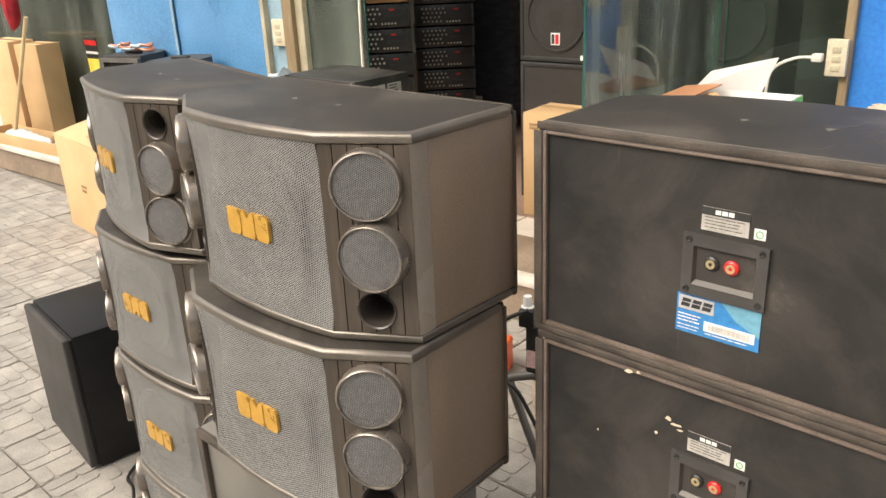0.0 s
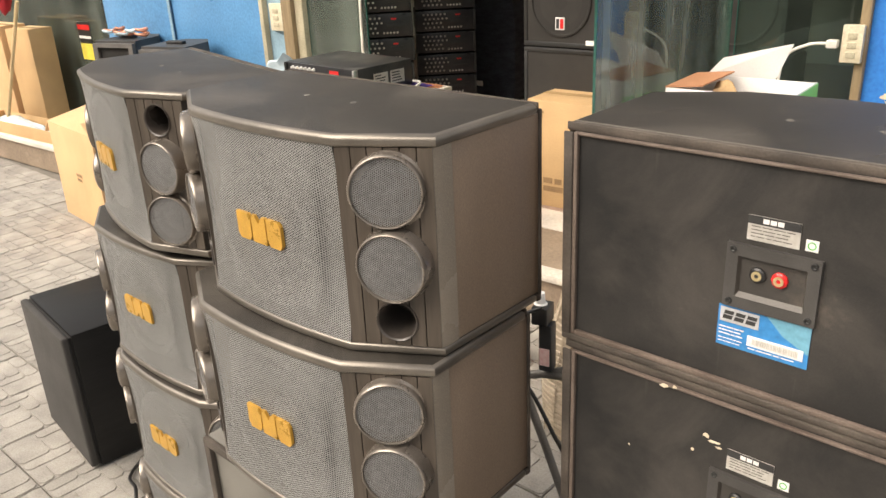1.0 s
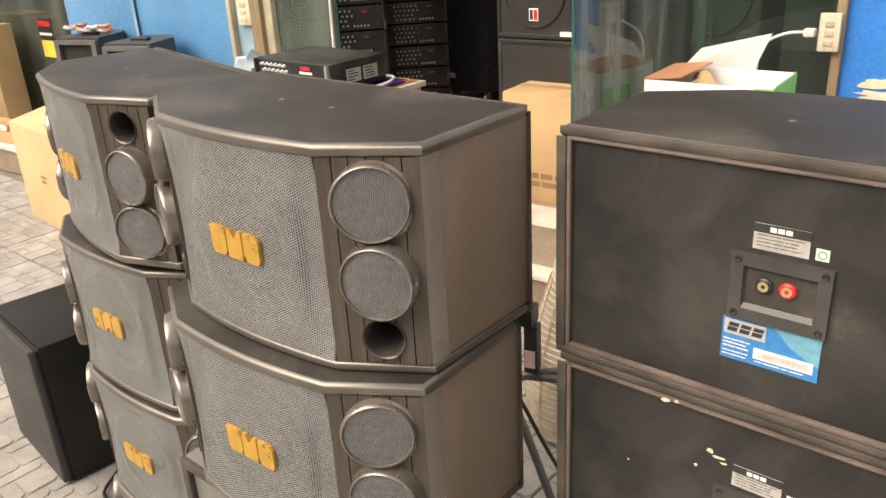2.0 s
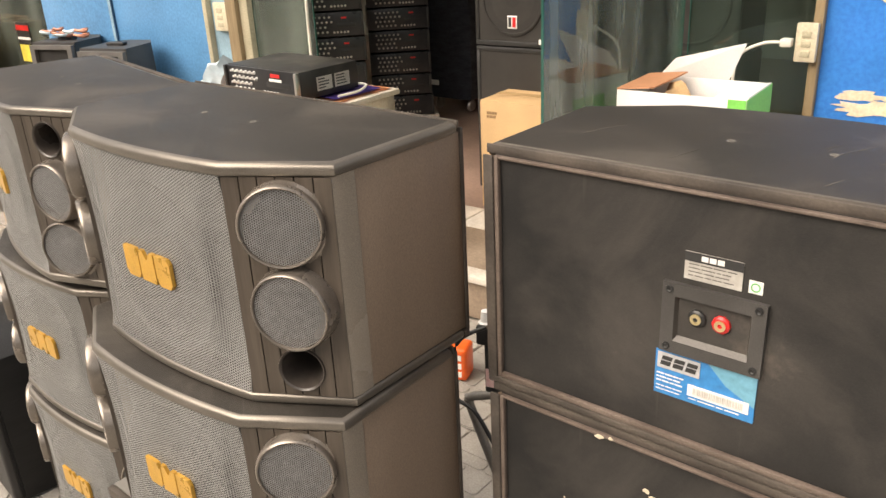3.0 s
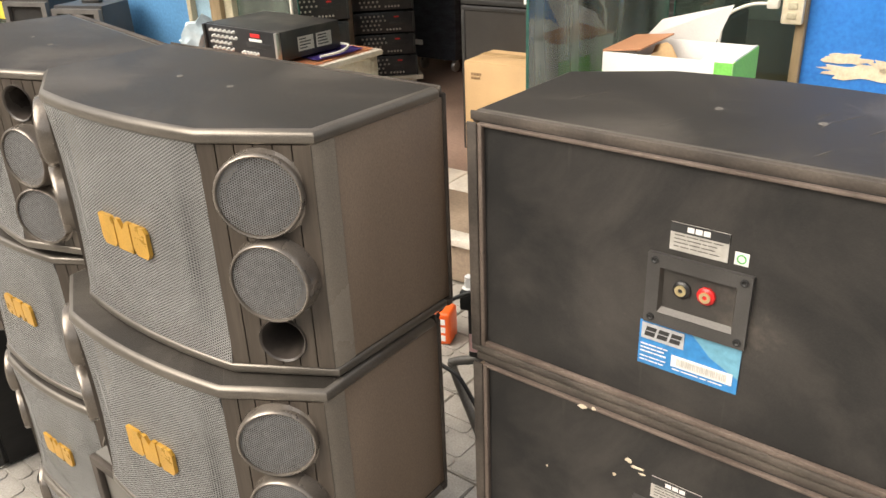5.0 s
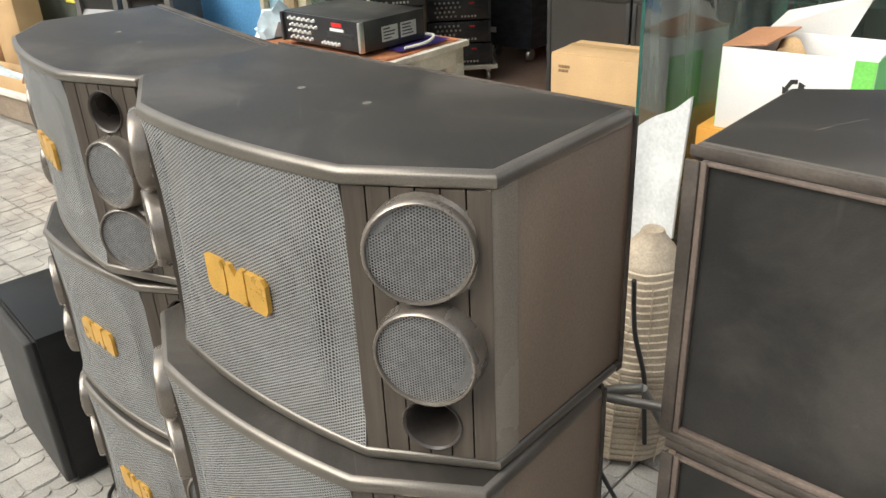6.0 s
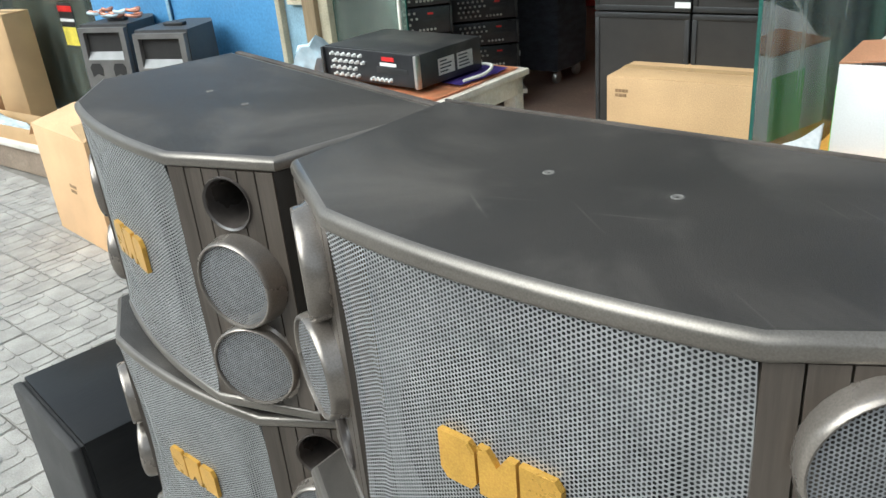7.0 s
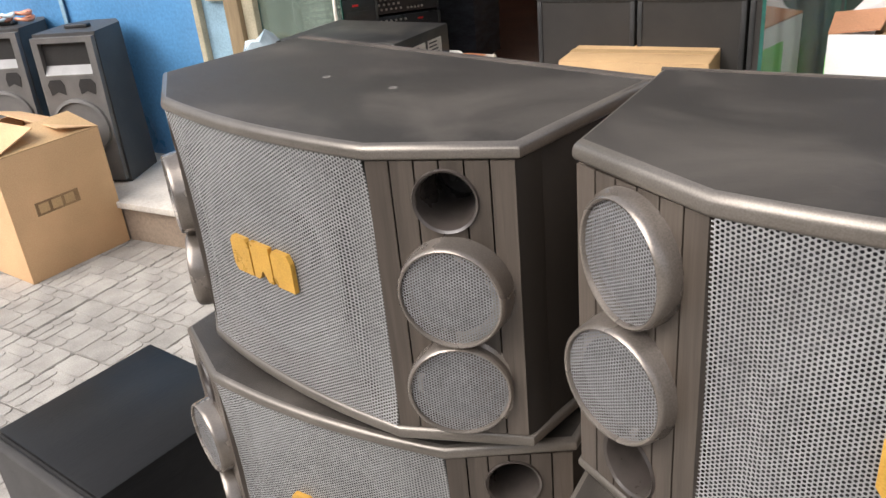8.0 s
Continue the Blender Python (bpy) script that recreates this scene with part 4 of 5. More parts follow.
def flap(r, pts, card, name="flap", thick=0.005, label=""):
    """A bent flap as a thick quad through four points."""
    P = [Vector(p) for p in pts]
    n = (P[1] - P[0]).cross(P[3] - P[0]).normalized() * thick
    bm = bmesh.new()
    a = [bm.verts.new(p) for p in P]
    b = [bm.verts.new(p + n) for p in P]
    bm.faces.new(a[::-1])
    bm.faces.new(b)
    for i in range(4):
        j = (i + 1) % 4
        bm.faces.new((a[i], a[j], b[j], b[i]))
    return part(name, bm, card, r, label, 0)


def print_bars(r, x0, z0, w, rows, step, tall, material=CARD_INK, seed=3, label="small illegible print"):
    bm = bmesh.new()
    bars(bm, x0, z0, w, rows, step, tall, -0.0005, seed)
    return part("print", bm, material, r, label, 0)


# open carton on the paving
out = carton("open_carton", pose(-5.365, 2.085, 0, 0, 0, -4.5), 0.70, 0.53, 0.61, CARD_L, "large pale brown carton with loose flaps on the paving", open_top=True)
flap(out, ((0, 0, 0.61), (0.70, 0, 0.61), (0.66, 0.24, 0.685), (0.03, 0.25, 0.67)), CARD_L)
flap(out, ((0.70, 0.0, 0.61), (0.70, 0.53, 0.61), (0.50, 0.51, 0.67), (0.50, 0.03, 0.655)), CARD)
flap(out, ((0.70, 0.53, 0.61), (0, 0.53, 0.61), (0.02, 0.36, 0.665), (0.68, 0.34, 0.655)), CARD_L)
flap(out, ((0, 0.53, 0.61), (0, 0, 0.61), (-0.16, 0.02, 0.52), (-0.16, 0.51, 0.52)), CARD_L)
print_bars(out, 0.33, 0.33, 0.09, 2, 0.03, 0.018)
bm = bmesh.new()
add_box(bm, 0.7, 0.7008, 0.12, 0.34, 0.30, 0.365)
part("printed_panel", bm, CARD_INK, out, "dark printed strip", 0)
bm = bmesh.new()
for k in range(3):
    add_box(bm, 0.7008, 0.7014, 0.135 + k * 0.065, 0.185 + k * 0.065, 0.31, 0.355)
part("printed_field", bm, CARD, out, "plain fields in the strip", 0)

# carton inside the doorway
c1 = carton("carton", pose(-2.61, 3.455, FLOOR, 0, 0, 4.5), 0.63, 0.37, 0.57, CARD, "closed brown carton standing in the shop doorway")
print_bars(c1, 0.10, 0.16, 0.42, 2, 0.045, 0.03, seed=4)
print_bars(c1, 0.04, 0.52, 0.06, 2, 0.02, 0.014, seed=5)

# orange cartons with a white box on top, on the step
o2 = carton("orange_carton", pose(-1.335, 2.745, FLOOR, 0, 0, 3), 0.62, 0.34, 0.29, CARD_O, "orange-brown carton with white printed labels, on the step", tape=False)
bm = bmesh.new()
add_box(bm, 0.05, 0.27, -0.0012, 0, 0.02, 0.25)
lab = part("carton_label", bm, PAPER, o2, "white printed label", 0)
bm = bmesh.new()
add_box(bm, 0.31, 0.58, -0.0012, 0, 0.0, 0.27)
part("carton_label", bm, PAPER, o2, "white printed label", 0)
words = bpy.data.curves.new("carton_words", "FONT")
words.body, words.size, words.extrude = "Ethernet cable", 0.040, 0.0002
tmp = bpy.data.objects.new("carton_words", words)
scene.collection.objects.link(tmp)
bpy.context.view_layer.update()
letters = new("carton_words", bpy.data.meshes.new_from_object(tmp.evaluated_get(bpy.context.evaluated_depsgraph_get())))
bpy.data.objects.remove(tmp)
letters.data.materials.clear()
letters.data.materials.append(CARD_INK)
letters.parent = o2
letters.matrix_basis = pose(0.105, -0.0016, 0.022) @ Matrix(((0, -1, 0, 0), (0, 0, -1, 0), (1, 0, 0, 0), (0, 0, 0, 1)))
tagged(letters, "grey printed words")
box_part("carton_tape", (0.112, 0.16, -0.0022, -0.0012, 0.0, 0.285), CARD_O, o2, "orange tape", 0)
for k in range(4):
    box_part("label_mark", (0.235, 0.255, -0.0018, -0.0012, 0.03 + k * 0.05, 0.06 + k * 0.05), PLATE, o2, "plain grey mark", 0)
box_part("blue_wrap", (0.02, 0.33, -0.012, 0.05, 0.285, 0.312), STICKER2, o2, "pale blue plastic wrap over the edge", 0.008)
o1 = carton("orange_carton", pose(-1.525, 2.745, FLOOR + 0.335, 0, 0, 2), 0.66, 0.34, 0.262, CARD_O, "orange-brown carton under a white box", tape=False)
box_part("packing_strip", (-0.0, 0.62, 0.02, 0.32, -0.043, 0.0), PAPER, o1, "folded white paper under the carton", 0.008)
print_bars(o1, 0.13, 0.22, 0.46, 1, 0.03, 0.012, CARD_INK, 12)
print_bars(o1, 0.12, 0.17, 0.06, 7, 0.018, 0.004, CARD_INK, 13)
print_bars(o1, 0.28, 0.19, 0.13, 10, 0.016, 0.003, CARD_INK, 14)
bm = bmesh.new()
add_box(bm, 0.06, 0.068, -0.001, 0, 0.07, 0.17)
part("slot_line", bm, CARD_INK, o1, "dark slot", 0)

wb = carton("white_box", pose(-1.475, 2.765, FLOOR + 0.604, 0, 0, 4), 0.45, 0.30, 0.262, CARD_W, "open white box with recycling mark and green side, on cartons", open_top=True)
flap(wb, ((0.0, 0.30, 0.262), (0.0, 0.0, 0.262), (0.13, 0.02, 0.272), (0.16, 0.26, 0.285)), CARD_FLAP, label="brown inner flap")
flap(wb, ((0.04, 0.30, 0.262), (0.30, 0.30, 0.262), (0.36, 0.27, 0.40), (0.10, 0.30, 0.33)), CARD_W)
flap(wb, ((0.45, 0.02, 0.262), (0.45, 0.29, 0.262), (0.30, 0.28, 0.225), (0.30, 0.03, 0.225)), CARD_W)
bm = bmesh.new()
add_box(bm, 0.448, 0.4515, 0.002, 0.298, 0.0, 0.262)
part("green_side", bm, CARD_G, wb, "green printed side", 0)
bm = bmesh.new()
add_box(bm, -0.0015, 0.002, 0.002, 0.17, 0.0, 0.20)
part("green_side", bm, CARD_G, wb, "green printed side", 0)
bm = bmesh.new()
add_box(bm, 0.39, 0.449, -0.0012, 0, 0.001, 0.261)
part("green_edge", bm, CARD_G, wb, "green printed edge", 0)
for k in range(3):
    R = Matrix.Rotation(radians(120 * k), 4, "Z")
    bm = bmesh.new()
    prism(bm, [(-0.020, -0.026), (0.004, -0.026), (0.004, -0.032), (0.020, -0.021), (0.004, -0.010), (0.004, -0.016), (-0.014, -0.016), (-0.021, -0.006), (-0.031, -0.012)], 0, 0.0008, R)
    bm.transform(Matrix(((1.25, 0, 0, 0.235), (0, 0, -1, 0.0), (0, 1.25, 0, 0.145), (0, 0, 0, 1))))
    part("recycling_arrow", bm, PLATE_INK, wb, "black bent arrow of the recycling mark", 0)
# crumpled paper and bubble wrap in the box
def crumple(name, m, w, d, h, material, label, category, seed):
    rnd = random.Random(seed)
    bm = bmesh.new()
    bmesh.ops.create_icosphere(bm, subdivisions=3, radius=1)
    off = Vector((rnd.uniform(0, 9), rnd.uniform(0, 9), rnd.uniform(0, 9)))
    for v in bm.verts:
        k = 1 + 0.38 * noise.noise(v.co * 1.8 + off) + 0.22 * noise.noise(v.co * 4.5 + off)
        v.co = Vector((v.co.x * w / 2 * k, v.co.y * d / 2 * k, max(-0.02, v.co.z * h * k) if v.co.z < 0 else v.co.z * h * k))
        v.co.z = max(v.co.z, 0)
    ob = part(name, bm, material, None, "", 50)
    ob.matrix_basis = m
    return tagged(ob, label, category)


crumple("packing_paper", pose(-1.33, 2.93, FLOOR + 0.612, 0, 0, 10), 0.24, 0.2, 0.235, CARD, "crumpled brown packing paper in the white box", "paper", 4)
# a white sheet leaning on a small carton beside the glass leaf
small = carton("small_carton", pose(-1.60, 2.36, 0, 0, 0, 2), 0.185, 0.10, 0.455, CARD, "small brown carton with a red-printed label, on the paving", tape=False)
box_part("carton_label", (0.075, 0.18, -0.0014, 0, 0.31, 0.425), PAPER, small, "white label", 0)
bm = bmesh.new()
for k in range(5):
    add_box(bm, 0.085 + 0.018 * k, 0.094 + 0.018 * k, -0.002, -0.0014, 0.33 + 0.004 * (k % 3), 0.405)
part("label_print", bm, mat("red_print", (0.6, 0.12, 0.1), 0.6), small, "red illegible print", 0)
sheet = root("white_sheet", pose(-1.585, 2.425, 0.4575), "white foam sheet with a bent top, standing on a small carton", "sheet")
bm = bmesh.new()
n = 14
loops = []
for i in range(n + 1):
    f = i / n
    x = 0.165 * f
    bow = 0.012 * math.sin(f * 5)
    z0, z1 = 0.004 + 0.10 * f * f, 0.425 + 0.125 * f + 0.006 * math.sin(f * 7)
    loops.append([bm.verts.new((x + (0.012 * f if z > 0.3 else 0), bow + dy + 0.05 * z, z)) for z, dy in ((z0, 0), (0.25, 0.004), (z1, 0), (z1, 0.012), (0.25, 0.016), (z0, 0.012))])
for a, b in zip(loops, loops[1:]):
    for k in range(6):
        q = (k + 1) % 6
        bm.faces.new((a[k], b[k], b[q], a[q]))
bm.faces.new(loops[0])
bm.faces.new(loops[-1][::-1])
part("foam_sheet", bm, FOAM, sheet, "", 30)
box_part("sheet_foot", (0.0, 0.165, 0.0, 0.022, -0.0015, 0.03), FOAM, sheet, "folded foot of the sheet", 0.003)


# ---- amplifiers ----
def amplifier(m, w, d, h, face, label, group, seed, tags=True):
    rnd = random.Random(seed)
    r = root("amplifier", m, label, "amplifier", group)
    bm = bmesh.new()
    add_box(bm, -w / 2, w / 2, 0.012, d, 0.006, h)
    soft(bm, 0.003)
    part("case", bm, AMPBLACK, r, "dusty black steel case")
    bm = bmesh.new()
    add_box(bm, -w / 2, w / 2, 0, 0.012, 0.006, h - 0.002)
    soft(bm, 0.003)
    part("front_plate", bm, face, r, "front panel")
    for s in (-1, 1):
        x0, x1 = sorted((s * (w / 2 - 0.012), s * (w / 2 + 0.001)))
        box_part("end_cheek", (x0, x1, -0.012, 0.012, 0.006, h - 0.002), STEEL if s > 0 and tags else AMPBLACK, r, "", 0.003)
    for s in (-1, 1):
        for y in (0.04, d - 0.05):
            box_part("foot", (s * w * 0.4 - 0.015, s * w * 0.4 + 0.015, y, y + 0.03, 0, 0.006), BLACKP, r, "", 0)
    kb = bmesh.new()
    lathe(kb, [(0.0075, 0.0), (0.0075, 0.004), (0.0055, 0.005), (0.0048, 0.015), (0, 0.0155)], 12)
    kb.transform(Euler((radians(90), 0, 0)).to_matrix().to_4x4())
    first = None
    rows = 4
    for j in range(rows):
        nk = 6 if j < 2 else 5
        for i in range(nk):
            loc = (-w / 2 + 0.055 + i * 0.030 + (0.012 if j % 2 else 0), 0.0, h * (0.82 - 0.2 * j))
            if first is None:
                first = part("knob", kb, KNOB if tags else KNOB_DIM, r, "bright control knob")
                first.location = loc
            else:
                o = new("knob", first.data)
                o.parent = r
                o.location = loc
                tagged(o, "bright control knob")
    for i in range(5):
        o = new("knob", first.data)
        o.parent = r
        o.location = (0.02 + i * 0.022, 0.0, h * 0.2)
        tagged(o, "bright control knob")
    box_part("display", (0.04, w / 2 - 0.05, -0.002, 0.001, h * 0.40, h * 0.56), BLACKP, r, "black display strip", 0.001)
    lw = 0.06 if tags else 0.034
    box_part("red_label", (0.07, 0.07 + lw, -0.002, 0.001, h * 0.74, h * (0.86 if tags else 0.81)), RED, r, "red label", 0)
    if tags or face is AMPCOPPER:
        box_part("white_label", (0.06, 0.14, -0.0025, 0.001, h * 0.60, h * 0.69), PAPER, r, "white label", 0)
    else:
        box_part("tape_slot", (0.05, 0.16, -0.0025, 0.001, h * 0.63, h * 0.67), AMPBLACK, r, "dark slot", 0)
    if tags:
        for y in (0.10, 0.20):
            box_part("side_label", (w / 2, w / 2 + 0.001, y, y + 0.085, h * 0.25, h * 0.72), PLATE, r, "silver spec label", 0)
            bm = bmesh.new()
            for k in range(4):
                add_box(bm, w / 2 + 0.001, w / 2 + 0.0016, y + 0.008, y + rnd.uniform(0.04, 0.075), h * (0.62 - 0.1 * k), h * (0.66 - 0.1 * k))
            part("side_print", bm, PLATE_INK, r, "small illegible print", 0)
    return r


# table with a cloth, amplifier and clear bag on it
TABLE = pose(-3.0, 2.31, 0, 0, 0, 1)
TOP = 0.982
tb = root("table", TABLE, "worn cream painted wooden table on the shop step", "table")
box_part("tabletop", (-0.42, 0.44, -0.02, 0.50, TOP - 0.03, TOP - 0.006), TABLEWOOD, tb, "", 0.004)
for dims in ((-0.40, 0.42, 0.0, 0.03, TOP - 0.10, TOP - 0.03), (-0.40, 0.42, 0.45, 0.48, TOP - 0.10, TOP - 0.03), (-0.40, -0.37, 0.03, 0.45, TOP - 0.10, TOP - 0.03), (0.39, 0.42, 0.03, 0.45, TOP - 0.10, TOP - 0.03)):
    box_part("apron", dims, TABLEWOOD, tb, "", 0.003)
for x in (-0.40, 0.365):
    box_part("leg", (x, x + 0.055, -0.002, 0.053, 0.0, TOP - 0.031), TABLEWOOD, tb, "", 0.004)
    box_part("leg", (x, x + 0.055, 0.43, 0.484, FLOOR, TOP - 0.031), TABLEWOOD, tb, "", 0.004)


def cloth(name, x0, x1, y0, y1, z, material, label, seed, drop=0.0):
    bm = bmesh.new()
    n = 22
    g = []
    for j in range(n + 1):
        row = []
        for i in range(n + 1):
            x, y = x0 + (x1 - x0) * i / n, y0 + (y1 - y0) * j / n
            e = 0.012 * noise.noise(Vector((x * 9, y * 9, seed)))
            row.append(bm.verts.new((x + e, y + e, z + 0.003 + 0.004 * abs(noise.noise(Vector((x * 14, y * 14, seed + 5)))))))
        g.append(row)
    for a, b in zip(g, g[1:]):
        for i in range(n):
            bm.faces.new((a[i], a[i + 1], b[i + 1], b[i]))
    r = bmesh.ops.solidify(bm, geom=bm.faces, thickness=0.002)
    ob = part(name, bm, material)
    ob.matrix_basis = TABLE
    return tagged(ob, label, "cloth")


cloth("table_cloth", -0.38, 0.41, -0.015, 0.47, TOP - 0.004, CLOTH_O, "orange cloth spread on the table", 1)
cloth("folded_cloth", 0.05, 0.40, 0.16, 0.43, TOP + 0.004, CLOTH_P, "purple cloth under the amplifier", 2)
amplifier(pose(-2.925, 2.34, TOP + 0.012, 0, 0, -1), 0.485, 0.335, 0.122, AMPFACE, "dusty black mixing amplifier with rows of knobs, on a table", "", 1)
crumple("clear_bag", TABLE @ pose(-0.33, 0.12, TOP + 0.004), 0.13, 0.2, 0.12, PLASTIC_BAG, "clear plastic bag on the table", "bag", 3)
tube("table_cable", [TABLE @ Vector(p) for p in ((0.20, 0.38, TOP + 0.02), (0.30, 0.36, TOP + 0.03), (0.37, 0.36, TOP + 0.03), (0.40, 0.28, TOP + 0.02), (0.38, 0.18, TOP + 0.015))], 0.006, CABLE_W)
tagged(bpy.data.objects["table_cable"], "white cable curled on the table", "cable")

# stacks of amplifiers on dollies in the shop
def dolly(m, w, d, h, label):
    r = root("dolly", m, label, "dolly")
    box_part("deck", (-w / 2, w / 2, 0, d, h - 0.03, h), TABLEWOOD, r, "", 0.003)
    for x in (-w / 2 + 0.06, w / 2 - 0.06):
        for y in (0.05, d - 0.05):
            bm = bmesh.new()
            lathe(bm, [(0, -0.012), (0.03, -0.012), (0.034, -0.006), (0.034, 0.006), (0.03, 0.012), (0, 0.012)], 18)
            bm.transform(Matrix.Translation((x, y, 0.034)) @ Euler((0, radians(90), 0)).to_matrix().to_4x4())
            w_ = part("castor", bm, STEEL, r, "small castor wheel")
            box_part("fork", (x - 0.016, x + 0.016, y - 0.012, y + 0.012, 0.06, h - 0.03), STEEL, r, "", 0)
    return r


def amp_stack(x, y, rz, count, h, first_face, seed):
    dolly(pose(x, y, FLOOR, 0, 0, rz), 0.5, 0.4, 0.115, "wooden dolly on castors under the amplifiers")
    base = None
    for k in range(count):
        jit = random.Random(seed + k)
        m = pose(x + jit.uniform(-0.012, 0.012), y + jit.uniform(-0.01, 0.01), FLOOR + 0.115 + k * h, 0, 0, rz + jit.uniform(-1.5, 1.5))
        if base is None:
            base = amplifier(m, 0.42, 0.34, h - 0.006, AMPFACE, "black mixing amplifier in a stack, knobs to the front", "stacked amplifiers", seed, False)
        else:
            copy_thing(base, m)


amp_stack(-4.06, 3.80, 48, 6, 0.160, AMPFACE, 20)
amplifier(pose(-4.06, 3.80, FLOOR + 0.115 + 6 * 0.160, 0, 0, 49), 0.42, 0.34, 0.16, AMPCOPPER, "mixing amplifier with a copper-coloured front, high in a stack", "stacked amplifiers", 3, False)
amp_stack(-4.03, 4.42, 46, 8, 0.152, AMPFACE, 40)

# wrapped tall stack on castors
wr = root("wrapped_stack", pose(-4.15, 5.10, FLOOR, 0, 0, 3), "tall stack of goods in black stretch wrap on castors", "package")
bm = bmesh.new()
add_box(bm, -0.20, 0.20, 0, 0.4, 0.10, 1.62)
bmesh.ops.subdivide_edges(bm, edges=bm.edges, cuts=10, use_grid_fill=True)
for v in bm.verts:
    v.co += Vector((1, 1, 0)) * 0.014 * noise.noise(v.co * 7)
part("wrapped_body", bm, WRAP, wr, "", 40)
for x in (-0.15, 0.15):
    for y in (0.06, 0.34):
        bm = bmesh.new()
        lathe(bm, [(0, -0.016), (0.04, -0.016), (0.046, 0), (0.04, 0.016), (0, 0.016)], 18)
        bm.transform(Matrix.Translation((x, y, 0.046)) @ Euler((0, radians(90), 0)).to_matrix().to_4x4())
        part("castor", bm, STEEL, wr, "small castor wheel")
        box_part("fork", (x - 0.02, x + 0.02, y - 0.015, y + 0.015, 0.06, 0.10), STEEL, wr, "", 0)
box_part("paper_note", (-0.19, -0.10, -0.018, -0.016, 1.06, 1.15), PAPER, wr, "white note", 0)
box_part("paper_note", (-0.20, -0.10, -0.018, -0.016, 0.20, 0.24), PAPER, wr, "white note", 0)


# stage speakers
def stage_speaker(m, label, logo, h=0.80):
    r = root("stage_speaker", m, label, "speaker", "stage speakers in the shop")
    w, d = 0.455, 0.40
    bm = bmesh.new()
    add_box(bm, -w / 2, w / 2, 0.012, d, 0, h - 0.006)
    soft(bm, 0.008)
    part("cabinet_body", bm, SPKBOX, r)
    for dims in ((-w / 2, w / 2, 0, 0.014, h - 0.03, h - 0.006), (-w / 2, w / 2, 0, 0.014, 0, 0.024), (-w / 2, -w / 2 + 0.022, 0, 0.014, 0.024, h - 0.03), (w / 2 - 0.022, w / 2, 0, 0.014, 0.024, h - 0.03)):
        box_part("front_frame", dims, BLACKP, r, "", 0.003)
    box_part("front_cloth", (-w / 2 + 0.022, w / 2 - 0.022, 0.005, 0.012, 0.024, h - 0.03), SPKCLOTH, r, "dark cloth front", 0)
    bm = bmesh.new()
    lathe(bm, [(0.185, 0.0), (0.183, 0.006), (0.172, 0.007), (0.168, 0.001), (0.07, -0.004), (0.0, 0.003)], 40)
    bm.transform(Matrix.Translation((0, 0.004, 0.235)) @ Euler((radians(90), 0, 0)).to_matrix().to_4x4())
    part("woofer", bm, SPKBOX, r, "faint round woofer")
    if logo:
        mk = box_part("mark_plate", (-0.028, 0.028, -0.001, 0.005, 0.09, 0.155), PAPER, r, "small white square mark", 0.002)
        bm = bmesh.new()
        add_box(bm, -0.022, -0.004, -0.0025, -0.001, 0.097, 0.148)
        part("mark_dark", bm, PLATE_INK, mk, "dark half", 0)
        if logo == 2:
            bm = bmesh.new()
            add_box(bm, 0.002, 0.022, -0.0025, -0.001, 0.097, 0.148)
            part("mark_red", bm, RED, mk, "red half", 0)
        else:
            bm = bmesh.new()
            add_box(bm, 0.006, 0.022, -0.0025, -0.001, 0.097, 0.148)
            part("mark_dark", bm, PLATE_INK, mk, "dark half", 0)
    return r


for x, y, lg in ((-2.60, 3.735, 2), (-2.135, 3.765, 1), (-1.67, 3.80, 0)):
    stage_speaker(pose(x, y, FLOOR, 0, 0, 3.7), "black stage speaker with a dark cloth front, under another", 0)
    stage_speaker(pose(x, y, FLOOR + 0.802, 0, 0, 3.7), "black stage speaker with a small square mark, on another speaker", lg)
box_part("paper_tag", (-0.02, 0.05, -0.003, -0.001, -0.01, 0.015), PAPER, None, "white paper tag on a speaker", 0).matrix_basis = pose(-2.42, 3.743, 1.05, 0, 0, 3.7)
tagged(bpy.data.objects["paper_tag"], "white paper tag on a stage speaker", "tag")

# dark red curtain at the back of the shop
bm = bmesh.new()
n = 60
a = [bm.verts.new((-1.4 + 2.8 * i / n, 0.05 * math.sin(i * 0.9), 0.02)) for i in range(n + 1)]
b = [bm.verts.new((-1.4 + 2.8 * i / n, 0.05 * math.sin(i * 0.9 + 0.3), 2.6)) for i in range(n + 1)]
for i in range(n):
    bm.faces.new((a[i], a[i + 1], b[i + 1], b[i]))
bmesh.ops.solidify(bm, geom=bm.faces, thickness=0.004)
cu = part("curtain", bm, CURTAIN)
cu.matrix_basis = SHOP @ pose(-1.6, 4.85, FLOOR)
tagged(cu, "dark red curtain at the back of the shop", "curtain")


